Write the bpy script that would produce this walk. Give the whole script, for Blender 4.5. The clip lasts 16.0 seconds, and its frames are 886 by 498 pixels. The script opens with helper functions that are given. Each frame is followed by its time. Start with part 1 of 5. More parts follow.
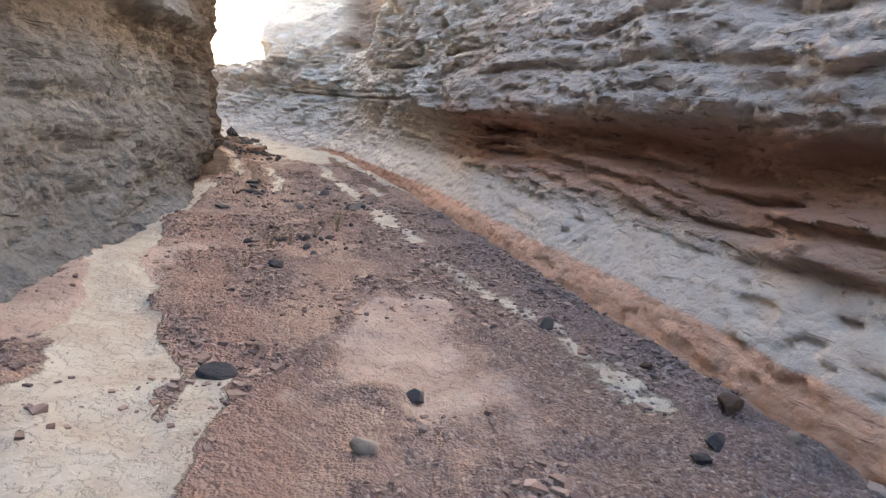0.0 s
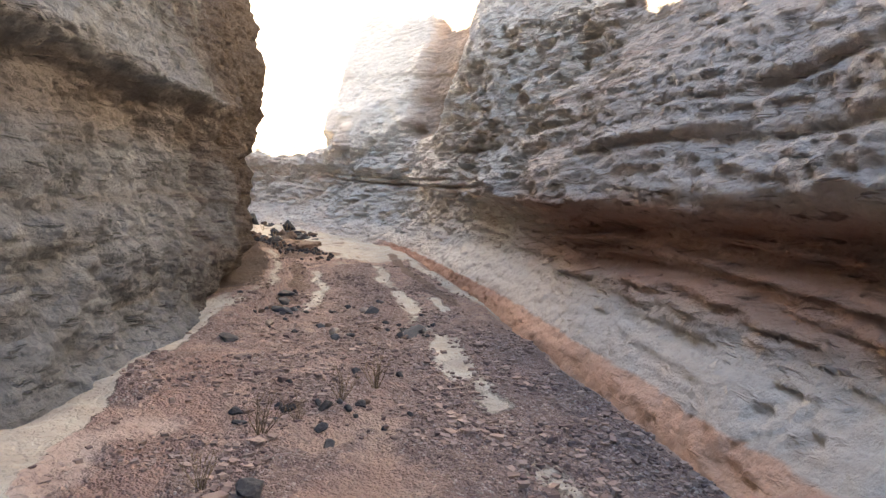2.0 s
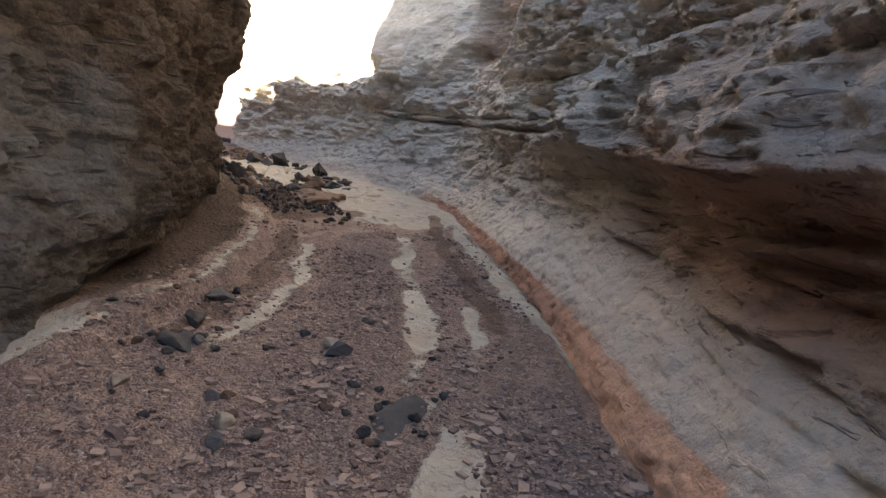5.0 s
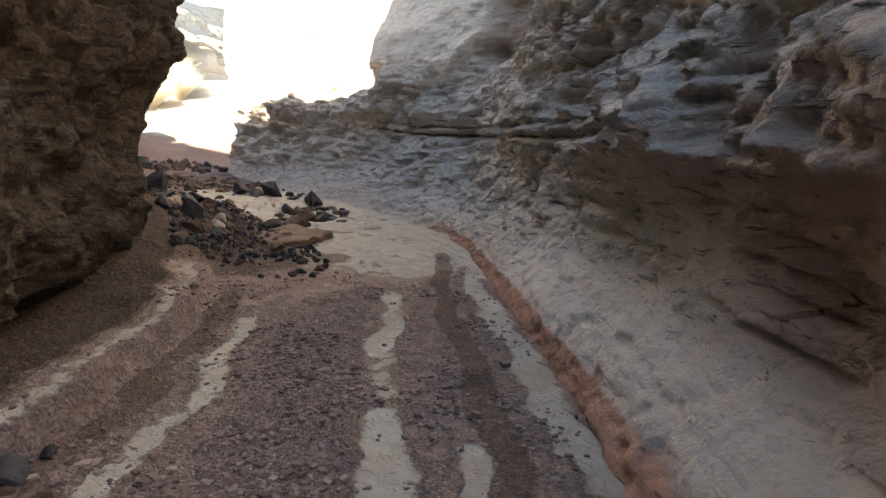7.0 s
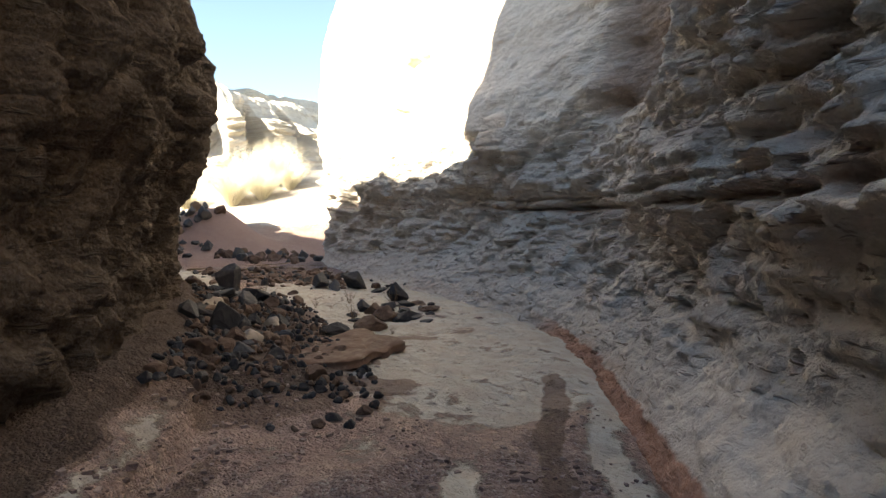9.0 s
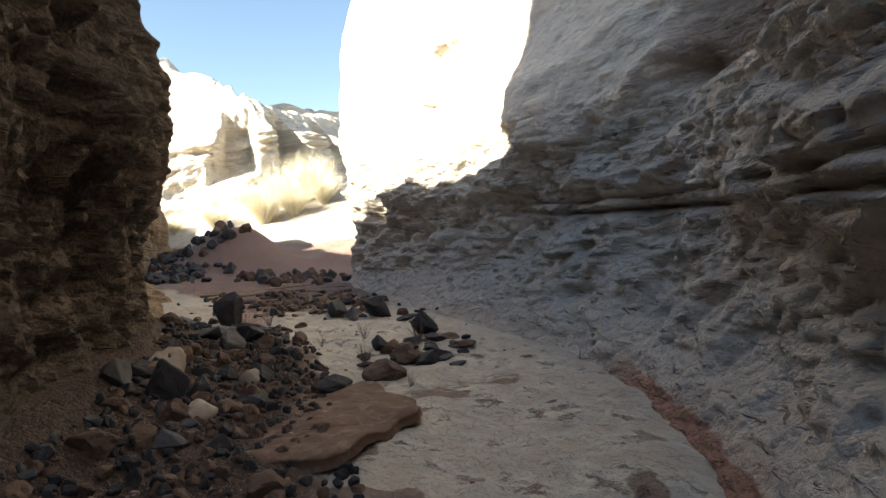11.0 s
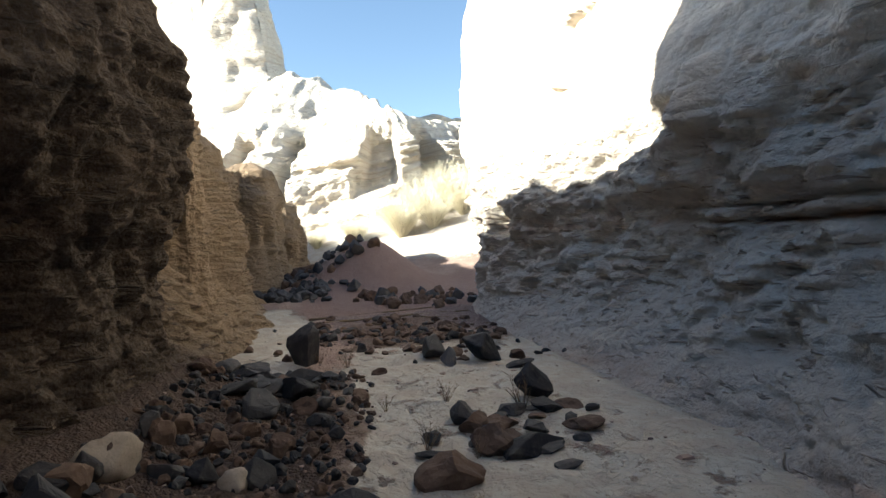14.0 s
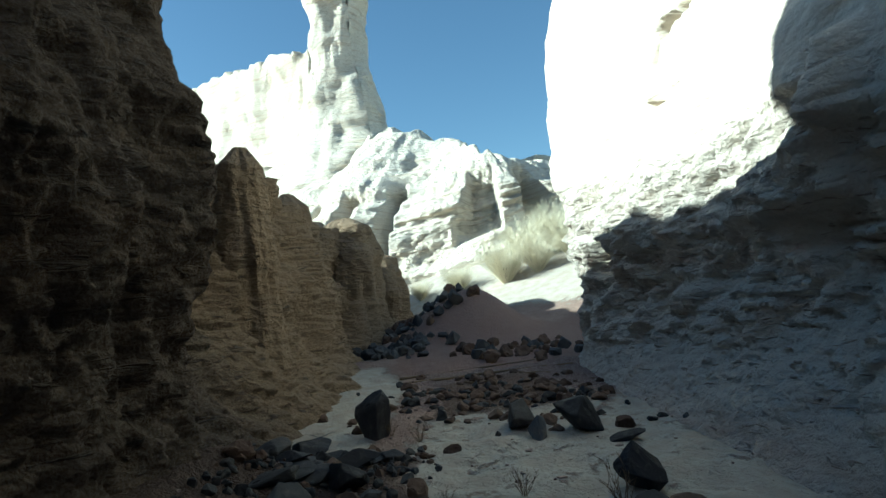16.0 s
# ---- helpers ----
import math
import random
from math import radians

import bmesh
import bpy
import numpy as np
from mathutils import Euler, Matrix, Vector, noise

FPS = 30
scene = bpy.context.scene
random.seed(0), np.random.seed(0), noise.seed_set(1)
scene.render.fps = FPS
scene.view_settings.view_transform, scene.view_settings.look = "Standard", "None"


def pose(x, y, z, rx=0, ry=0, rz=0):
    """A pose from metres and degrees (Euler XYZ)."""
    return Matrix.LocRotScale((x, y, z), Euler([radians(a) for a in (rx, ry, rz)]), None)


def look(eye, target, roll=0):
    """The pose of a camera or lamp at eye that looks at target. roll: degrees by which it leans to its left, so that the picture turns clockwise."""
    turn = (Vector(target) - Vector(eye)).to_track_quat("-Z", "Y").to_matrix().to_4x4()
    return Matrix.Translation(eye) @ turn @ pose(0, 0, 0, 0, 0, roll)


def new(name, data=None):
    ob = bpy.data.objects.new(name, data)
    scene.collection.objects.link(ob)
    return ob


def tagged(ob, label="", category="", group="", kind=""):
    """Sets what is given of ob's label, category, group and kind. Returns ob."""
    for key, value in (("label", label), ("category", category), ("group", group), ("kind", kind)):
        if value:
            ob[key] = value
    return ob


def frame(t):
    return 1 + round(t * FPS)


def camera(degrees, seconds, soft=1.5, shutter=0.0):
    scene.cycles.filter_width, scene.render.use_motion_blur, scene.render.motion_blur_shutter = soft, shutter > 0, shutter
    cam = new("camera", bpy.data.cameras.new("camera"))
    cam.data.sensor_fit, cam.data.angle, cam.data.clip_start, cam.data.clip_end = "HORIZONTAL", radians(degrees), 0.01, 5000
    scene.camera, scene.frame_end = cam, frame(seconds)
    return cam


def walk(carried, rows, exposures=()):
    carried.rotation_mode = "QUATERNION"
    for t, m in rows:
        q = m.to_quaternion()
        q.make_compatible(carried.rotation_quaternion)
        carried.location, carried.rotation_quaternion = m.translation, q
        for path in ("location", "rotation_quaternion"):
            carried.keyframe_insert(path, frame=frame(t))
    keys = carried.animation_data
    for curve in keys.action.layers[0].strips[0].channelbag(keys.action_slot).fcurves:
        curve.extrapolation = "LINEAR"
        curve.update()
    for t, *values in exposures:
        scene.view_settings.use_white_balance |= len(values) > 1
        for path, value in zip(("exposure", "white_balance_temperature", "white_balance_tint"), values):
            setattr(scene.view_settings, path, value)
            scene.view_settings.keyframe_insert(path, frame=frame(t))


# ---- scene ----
cam = camera(72.0, 16.0)
METRES, EYE, TILT, LEAN, TURN = 17.2, 1.5, 0.0, 0.0, 0.0
ROWS = [
    (0.0, 0.0, 0.0, 0.0, 1.08, -12.71, -4.79),
    (0.5, -0.0019, 0.0391, 0.0007, 4.18, -14.25, -3.14),
    (1.0, -0.005, 0.0774, 0.0018, 4.91, -12.59, -3.98),
    (1.5, -0.0061, 0.1155, 0.0028, 6.16, -9.18, -0.88),
    (2.0, -0.0139, 0.1455, 0.0035, 7.54, -5.29, -3.61),
    (2.5, -0.0161, 0.1814, 0.001, 3.49, -14.01, -3.97),
    (3.0, -0.0208, 0.2194, 0.0057, 7.49, -6.85, -4.99),
    (5.5, -0.029, 0.3896, 0.004, 14.89, -11.6, -5.82),
    (6.0, -0.0328, 0.4235, 0.0031, 14.14, -7.4, -4.45),
    (6.5, -0.0386, 0.4609, 0.0023, 20.56, -8.59, -1.57),
    (7.0, -0.0464, 0.4983, 0.0041, 17.26, -9.92, -2.42),
    (7.5, -0.0521, 0.5366, 0.003, 20.48, -10.02, 1.04),
    (8.0, -0.065, 0.5717, 0.002, 20.94, -10.47, -5.99),
    (8.5, -0.0738, 0.6065, 0.0012, 25.73, -3.73, -1.92),
    (11.0, -0.1314, 0.7508, 0.0034, 32.48, -1.69, 2.68),
    (11.5, -0.1379, 0.777, 0.0034, 38.43, -4.25, 3.11),
    (12.0, -0.1478, 0.7978, 0.0056, 36.36, -5.7, 0.12),
    (12.5, -0.155, 0.8236, 0.0056, 36.63, -4.41, 1.92),
    (13.0, -0.1669, 0.8456, 0.0049, 43.18, -3.11, 2.04),
    (13.5, -0.1804, 0.8621, 0.0065, 44.82, -5.26, -0.27),
    (14.0, -0.1878, 0.8874, 0.0074, 47.46, 0.01, 3.26),
    (14.5, -0.2002, 0.9066, 0.0063, 48.43, 0.31, 0.32),
    (15.0, -0.2123, 0.9205, 0.0087, 50.08, 1.66, 1.33),
    (15.5, -0.2165, 0.938, 0.0095, 55.29, 7.72, 2.89),
    (16.0, -0.2215, 0.9511, 0.008, 58.52, 5.26, 6.46),
]
walk(cam, [(t, pose(0, 0, EYE, TILT, LEAN, TURN) @ pose(METRES * x, METRES * y, METRES * z, 90 + pitch, roll, yaw)) for t, x, y, z, yaw, pitch, roll in ROWS],
     [(0, 4.3, 7250, 10), (3, 3.98, 7500, 11), (5.5, 3.2, 7250, 11), (7, 3.1, 7150, 9), (11, 2.35, 6800, 6), (13.5, 2.2, 6350, 5), (14.5, 2.1, 6000, 1), (15.3, 1.68, 5500, -9), (16, 1.33, 5150, -15)])

# ---- world, sun, exposure ----
SUN_FROM = Vector((-0.50, -0.866, 0.0)).normalized()
SUN_ELEV = radians(29.0)
world = bpy.data.worlds.new("desert_sky")
scene.world = world
world.use_nodes = True
wn = world.node_tree.nodes
sky = wn.new("ShaderNodeTexSky")
sky.sky_type = "NISHITA"
sky.sun_disc = False
sky.dust_density = 0.3
sky.sun_elevation = SUN_ELEV
sky.sun_rotation = math.atan2(SUN_FROM.x, SUN_FROM.y) % (2 * math.pi)
wn["Background"].inputs["Strength"].default_value = 0.055
world.node_tree.links.new(sky.outputs[0], wn["Background"].inputs["Color"])
sun_data = bpy.data.lights.new("sun", "SUN")
sun_data.energy, sun_data.angle, sun_data.color = 5.0, radians(0.53), (1.0, 0.93, 0.82)
sun = new("sun", sun_data)
sun_dir = Vector((SUN_FROM.x * math.cos(SUN_ELEV), SUN_FROM.y * math.cos(SUN_ELEV), math.sin(SUN_ELEV)))
sun.matrix_world = look(sun_dir * 60, (0, 0, 0))


# ---- numeric noise ----
def hash3(i, j, k):
    h = (i * 374761393 + j * 668265263 + k * 2147483647 // 3) & 0xFFFFFFFF
    h = ((h ^ (h >> 13)) * 1274126177) & 0xFFFFFFFF
    h = ((h ^ (h >> 16)) * 2246822519) & 0xFFFFFFFF
    return (h & 0xFFFF) / 32767.5 - 1.0


def vn(x, y, z=0.0):
    x, y, z = np.broadcast_arrays(np.asarray(x, float), np.asarray(y, float), np.asarray(z, float))
    i, j, k = (np.floor(a).astype(np.int64) for a in (x, y, z))
    u, v, w = x - i, y - j, z - k
    u, v, w = (a * a * a * (a * (a * 6 - 15) + 10) for a in (u, v, w))
    total = 0.0
    for a in (0, 1):
        for b in (0, 1):
            for c in (0, 1):
                total = total + hash3(i + a, j + b, k + c) * (u if a else 1 - u) * (v if b else 1 - v) * (w if c else 1 - w)
    return total


def fbm(x, y, z=0.0, octaves=4, gain=0.5):
    total, amp, f = 0.0, 1.0, 1.0
    for o in range(octaves):
        total = total + amp * vn(x * f + 17.3 * o, y * f - 9.1 * o, z * f + 4.7 * o)
        amp, f = amp * gain, f * 2.03
    return total


def smooth(a, b, x):
    t = np.clip((np.asarray(x, float) - a) / (b - a), 0, 1)
    return t * t * (3 - 2 * t)


def curve_through(points, step):
    """An even polyline through plan points, by Catmull-Rom."""
    p = np.array(points, float)
    p = np.vstack([2 * p[0] - p[1], p, 2 * p[-1] - p[-2]])
    out = []
    for a, b, c, d in zip(p, p[1:], p[2:], p[3:]):
        for t in np.linspace(0, 1, 24, endpoint=False):
            out.append(0.5 * (2 * b + (c - a) * t + (2 * a - 5 * b + 4 * c - d) * t ** 2 + (3 * b - a - 3 * c + d) * t ** 3))
    out = np.array(out + [p[-2]])
    run = np.concatenate([[0], np.cumsum(np.hypot(*np.diff(out, axis=0).T))])
    s = np.linspace(0, run[-1], int(run[-1] / step) + 1)
    return s, np.column_stack([np.interp(s, run, out[:, 0]), np.interp(s, run, out[:, 1])])


# ---- materials ----
class Nodes:
    """A short way to write a node material."""

    def __init__(self, name):
        self.mat = bpy.data.materials.new(name)
        self.mat.use_nodes = True
        self.tree = self.mat.node_tree
        self.bsdf = self.tree.nodes["Principled BSDF"]

    def put(self, socket, value):
        if isinstance(value, bpy.types.NodeSocket):
            self.tree.links.new(value, socket)
        elif isinstance(value, (tuple, list)) and len(value) == 3 and socket.type == "RGBA":
            socket.default_value = (*value, 1)
        else:
            socket.default_value = value

    def math(self, op, a, b=0.0, clamp=False):
        n = self.tree.nodes.new("ShaderNodeMath")
        n.operation, n.use_clamp = op, clamp
        self.put(n.inputs[0], a)
        self.put(n.inputs[1], b)
        return n.outputs[0]

    def ramp(self, v, a, b, lo=0.0, hi=1.0):
        n = self.tree.nodes.new("ShaderNodeMapRange")
        n.interpolation_type = "SMOOTHSTEP"
        for i, x in enumerate((v, a, b, lo, hi)):
            self.put(n.inputs[i], x)
        return n.outputs[0]

    def mix(self, f, a, b, how="MIX"):
        n = self.tree.nodes.new("ShaderNodeMix")
        n.data_type, n.blend_type = "RGBA", how
        self.put(n.inputs[0], f)
        self.put(n.inputs[6], a)
        self.put(n.inputs[7], b)
        return n.outputs[2]

    def pos(self):
        return self.tree.nodes.new("ShaderNodeNewGeometry").outputs["Position"]

    def local(self):
        return self.tree.nodes.new("ShaderNodeTexCoord").outputs["Object"]

    def uv(self):
        n = self.tree.nodes.new("ShaderNodeSeparateXYZ")
        self.tree.links.new(self.tree.nodes.new("ShaderNodeUVMap").outputs[0], n.inputs[0])
        return n.outputs[0], n.outputs[1]

    def vec(self, x, y, z=0.0):
        n = self.tree.nodes.new("ShaderNodeCombineXYZ")
        for i, v in enumerate((x, y, z)):
            self.put(n.inputs[i], v)
        return n.outputs[0]

    def attr(self, name):
        n = self.tree.nodes.new("ShaderNodeAttribute")
        n.attribute_name = name
        return n.outputs["Fac"]

    def rand(self):
        return self.tree.nodes.new("ShaderNodeObjectInfo").outputs["Random"]

    def island(self):
        return self.tree.nodes.new("ShaderNodeNewGeometry").outputs["Random Per Island"]

    def noise(self, vector, scale, detail=4.0, rough=0.55, distort=0.0):
        n = self.tree.nodes.new("ShaderNodeTexNoise")
        for key, v in (("Vector", vector), ("Scale", scale), ("Detail", detail), ("Roughness", rough), ("Distortion", distort)):
            self.put(n.inputs[key], v)
        return n.outputs["Fac"]

    def cells(self, vector, scale, feature="F1", out="Distance"):
        n = self.tree.nodes.new("ShaderNodeTexVoronoi")
        n.feature = feature
        self.put(n.inputs["Vector"], vector)
        self.put(n.inputs["Scale"], scale)
        return n.outputs[out]

    def done(self, color, rough=0.95, height=None, strength=0.5, distance=0.02):
        self.put(self.bsdf.inputs["Base Color"], color)
        self.put(self.bsdf.inputs["Roughness"], rough)
        self.bsdf.inputs["Specular IOR Level"].default_value = 0.2
        if height is not None:
            b = self.tree.nodes.new("ShaderNodeBump")
            b.inputs["Strength"].default_value, b.inputs["Distance"].default_value = strength, distance
            self.put(b.inputs["Height"], height)
            self.tree.links.new(b.outputs[0], self.bsdf.inputs["Normal"])
        return self.mat


def sandstone(name, pale, grey, red, orange_band, brown_from, brown):
    """Layered sandstone in metres along and up the wall; orange_band: height of the iron-tinted foot; brown_from: where
    the brown, darkened for shade, begins.
    """
    m = Nodes(name)
    s, z = m.uv()
    p = m.pos()
    wide = m.noise(p, 0.7, 3)
    c = m.mix(m.ramp(wide, 0.38, 0.62), pale, grey)
    warp = m.math("ADD", z, m.math("MULTIPLY", m.math("SUBTRACT", m.noise(p, 0.9, 2), 0.5), 0.22))
    beds = m.noise(m.vec(m.math("MULTIPLY", s, 0.25), m.math("MULTIPLY", warp, 4.2), 0.0), 1.0, 5, 0.6)
    c = m.mix(m.ramp(beds, 0.50, 0.68, 0.0, 0.75), c, red)
    thin = m.noise(m.vec(m.math("MULTIPLY", s, 0.8), m.math("MULTIPLY", warp, 26.0), 3.0), 1.0, 3, 0.6)
    c = m.mix(m.ramp(thin, 0.52, 0.70, 0.0, 0.35), c, (red[0] * 0.7, red[1] * 0.7, red[2] * 0.75))
    patch = m.noise(p, 3.1, 5, 0.6)
    c = m.mix(m.ramp(patch, 0.52, 0.72, 0.0, 0.5), c, (pale[0] * 1.15, pale[1] * 1.17, pale[2] * 1.2))
    streak = m.noise(m.vec(m.math("MULTIPLY", s, 5.0), m.math("MULTIPLY", z, 0.6), 1.0), 1.0, 4, 0.6)
    c = m.mix(m.ramp(streak, 0.55, 0.75, 0.0, 0.3), c, (grey[0] * 0.66, grey[1] * 0.56, grey[2] * 0.5))
    slab = 0.0
    worn = 0.0
    if orange_band:
        edge = m.math("ADD", m.math("ADD", z, m.ramp(s, 18.5, 22.5, 0.0, 0.11)), m.math("MULTIPLY", m.math("SUBTRACT", m.noise(p, 2.2, 5, 0.65), 0.5), 0.12))
        band = m.math("MULTIPLY", m.ramp(edge, orange_band * 0.95, orange_band * 1.1, 1.0, 0.0), m.ramp(s, 28.5, 30.5, 1.0, 0.0))
        strip = m.mix(m.ramp(s, 19.0, 22.5), m.mix(patch, (0.54, 0.275, 0.17), (0.66, 0.42, 0.30)), m.mix(patch, (0.30, 0.135, 0.085), (0.42, 0.22, 0.15)))
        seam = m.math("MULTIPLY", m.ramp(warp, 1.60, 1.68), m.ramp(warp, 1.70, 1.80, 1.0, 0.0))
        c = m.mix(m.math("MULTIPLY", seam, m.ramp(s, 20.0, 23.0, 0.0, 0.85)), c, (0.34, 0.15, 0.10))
        bed_pale = m.math("MULTIPLY", m.ramp(z, 0.15, 0.3), m.ramp(z, 0.75, 1.1, 1.0, 0.0))
        c = m.mix(m.math("MULTIPLY", bed_pale, 0.82), c, m.mix(patch, (0.51, 0.445, 0.38), (0.62, 0.55, 0.475)))
        # first stretch's upper slope painted paler for the sky light it catches
        sky_pale = m.math("MULTIPLY", m.ramp(z, 1.5, 1.7), m.ramp(s, 17.0, 21.0, 0.8, 0.0))
        c = m.mix(sky_pale, c, m.mix(patch, (0.52, 0.45, 0.40), (0.63, 0.565, 0.51)))
        chalky = m.math("MULTIPLY", m.math("MULTIPLY", m.ramp(s, 19.5, 22.5), m.ramp(z, 0.2, 1.4, 0.6, 1.0)), m.ramp(patch, 0.3, 0.6, 0.4, 0.95))
        c = m.mix(chalky, c, (0.60, 0.56, 0.495))
        # upper face past the bend painted paler to carry its sunlight
        sun_pale = m.math("MULTIPLY", m.ramp(z, 2.3, 3.4), m.ramp(s, 26.0, 30.0))
        c = m.mix(m.math("MULTIPLY", sun_pale, 0.75), c, m.mix(patch, (0.62, 0.55, 0.455), (0.72, 0.65, 0.55)))
        # brown tone over the recessed upper face at the head of the bend
        recess_brown = m.math("MULTIPLY", m.ramp(m.math("ADD", z, m.math("MULTIPLY", m.math("SUBTRACT", wide, 0.5), 0.8)), 3.0, 3.2), m.math("MULTIPLY", m.ramp(s, 27.6, 28.4), m.ramp(s, 30.0, 30.5, 1.0, 0.0)))
        c = m.mix(m.math("MULTIPLY", recess_brown, 0.8), c, m.mix(patch, (0.20, 0.115, 0.07), (0.30, 0.19, 0.13)))
        rosy = m.math("MULTIPLY", m.ramp(warp, 0.62, 0.95), m.ramp(z, 1.45, 1.7, 1.0, 0.0))
        rosy = m.math("MULTIPLY", rosy, m.ramp(s, 19.0, 22.5, 0.9, 0.0))
        c = m.mix(rosy, c, m.mix(patch, (0.40, 0.215, 0.15), (0.52, 0.325, 0.245)))
        c = m.mix(m.math("MULTIPLY", band, 0.95), c, strip)
        slab = m.math("MULTIPLY", m.ramp(z, 0.75, 0.5), m.ramp(s, 24.0, 27.0, 1.0, 0.0))
        worn = m.math("MULTIPLY", m.ramp(z, 2.6, 3.6), m.ramp(s, 28.0, 32.0))
    if brown_from:
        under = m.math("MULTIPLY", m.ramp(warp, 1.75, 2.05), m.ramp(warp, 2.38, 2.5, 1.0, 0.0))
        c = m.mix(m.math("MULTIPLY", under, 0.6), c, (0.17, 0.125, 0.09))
        # brown rock turning ochre; the brown is darkened to carry the wall's shade
        brown_blend = m.ramp(m.math("ADD", s, m.math("MULTIPLY", m.math("SUBTRACT", wide, 0.5), 5.0)), brown_from, brown_from + 3.5)
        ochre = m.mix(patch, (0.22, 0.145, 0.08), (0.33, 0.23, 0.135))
        dim_brown_ochre = m.mix(m.ramp(s, 30.0, 32.5), m.mix(patch, brown, (brown[0] * 1.35, brown[1] * 1.25, brown[2] * 1.1)), ochre)
        c = m.mix(m.math("MULTIPLY", brown_blend, 0.92), c, dim_brown_ochre)
    grain = m.noise(p, 45.0, 5, 0.7)
    c = m.mix(m.ramp(grain, 0.3, 0.75, 0.0, 0.25), c, (pale[0] * 1.2, pale[1] * 1.15, pale[2] * 1.1))
    pits = m.ramp(m.cells(p, 16.0), 0.05, 0.35)
    h = m.math("ADD", m.math("MULTIPLY", grain, 0.5), m.math("ADD", m.math("MULTIPLY", m.noise(p, 11.0, 6, 0.65), 1.6), m.math("MULTIPLY", pits, 0.25)))
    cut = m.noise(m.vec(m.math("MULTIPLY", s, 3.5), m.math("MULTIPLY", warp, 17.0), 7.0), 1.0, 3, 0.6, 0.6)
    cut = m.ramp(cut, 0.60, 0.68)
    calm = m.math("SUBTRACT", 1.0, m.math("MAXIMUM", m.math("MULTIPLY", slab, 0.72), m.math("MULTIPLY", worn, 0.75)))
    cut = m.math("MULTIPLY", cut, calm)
    # cracks darkened in colour too, standing in for the shade inside them
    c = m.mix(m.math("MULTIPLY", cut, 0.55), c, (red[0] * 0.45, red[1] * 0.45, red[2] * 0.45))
    h = m.math("SUBTRACT", h, m.math("MULTIPLY", cut, 1.2))
    bent = m.math("ADD", s, m.math("MULTIPLY", m.noise(p, 3.0, 3), 0.5))
    flakes = m.cells(m.vec(m.math("MULTIPLY", m.math("ADD", bent, m.math("MULTIPLY", z, 0.6)), 4.5), m.math("MULTIPLY", warp, 9.0), 0.0), 1.0)
    finer = m.cells(m.vec(m.math("MULTIPLY", bent, 13.0), m.math("MULTIPLY", warp, 22.0), 2.0), 1.0)
    h = m.math("ADD", h, m.math("ADD", m.math("MULTIPLY", flakes, 1.5), m.math("MULTIPLY", finer, 0.55)))
    return m.done(c, 0.95, m.math("MULTIPLY", h, calm), 1.0, 0.06)


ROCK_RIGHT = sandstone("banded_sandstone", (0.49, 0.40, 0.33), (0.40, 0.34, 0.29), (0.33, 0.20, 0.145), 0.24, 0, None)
# last colour is near black: shade towards the bend is in the brown
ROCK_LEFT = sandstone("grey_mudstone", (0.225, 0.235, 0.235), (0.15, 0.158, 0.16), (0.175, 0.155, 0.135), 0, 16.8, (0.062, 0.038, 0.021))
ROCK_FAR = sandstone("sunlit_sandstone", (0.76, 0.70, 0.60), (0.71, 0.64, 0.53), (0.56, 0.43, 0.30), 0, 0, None)


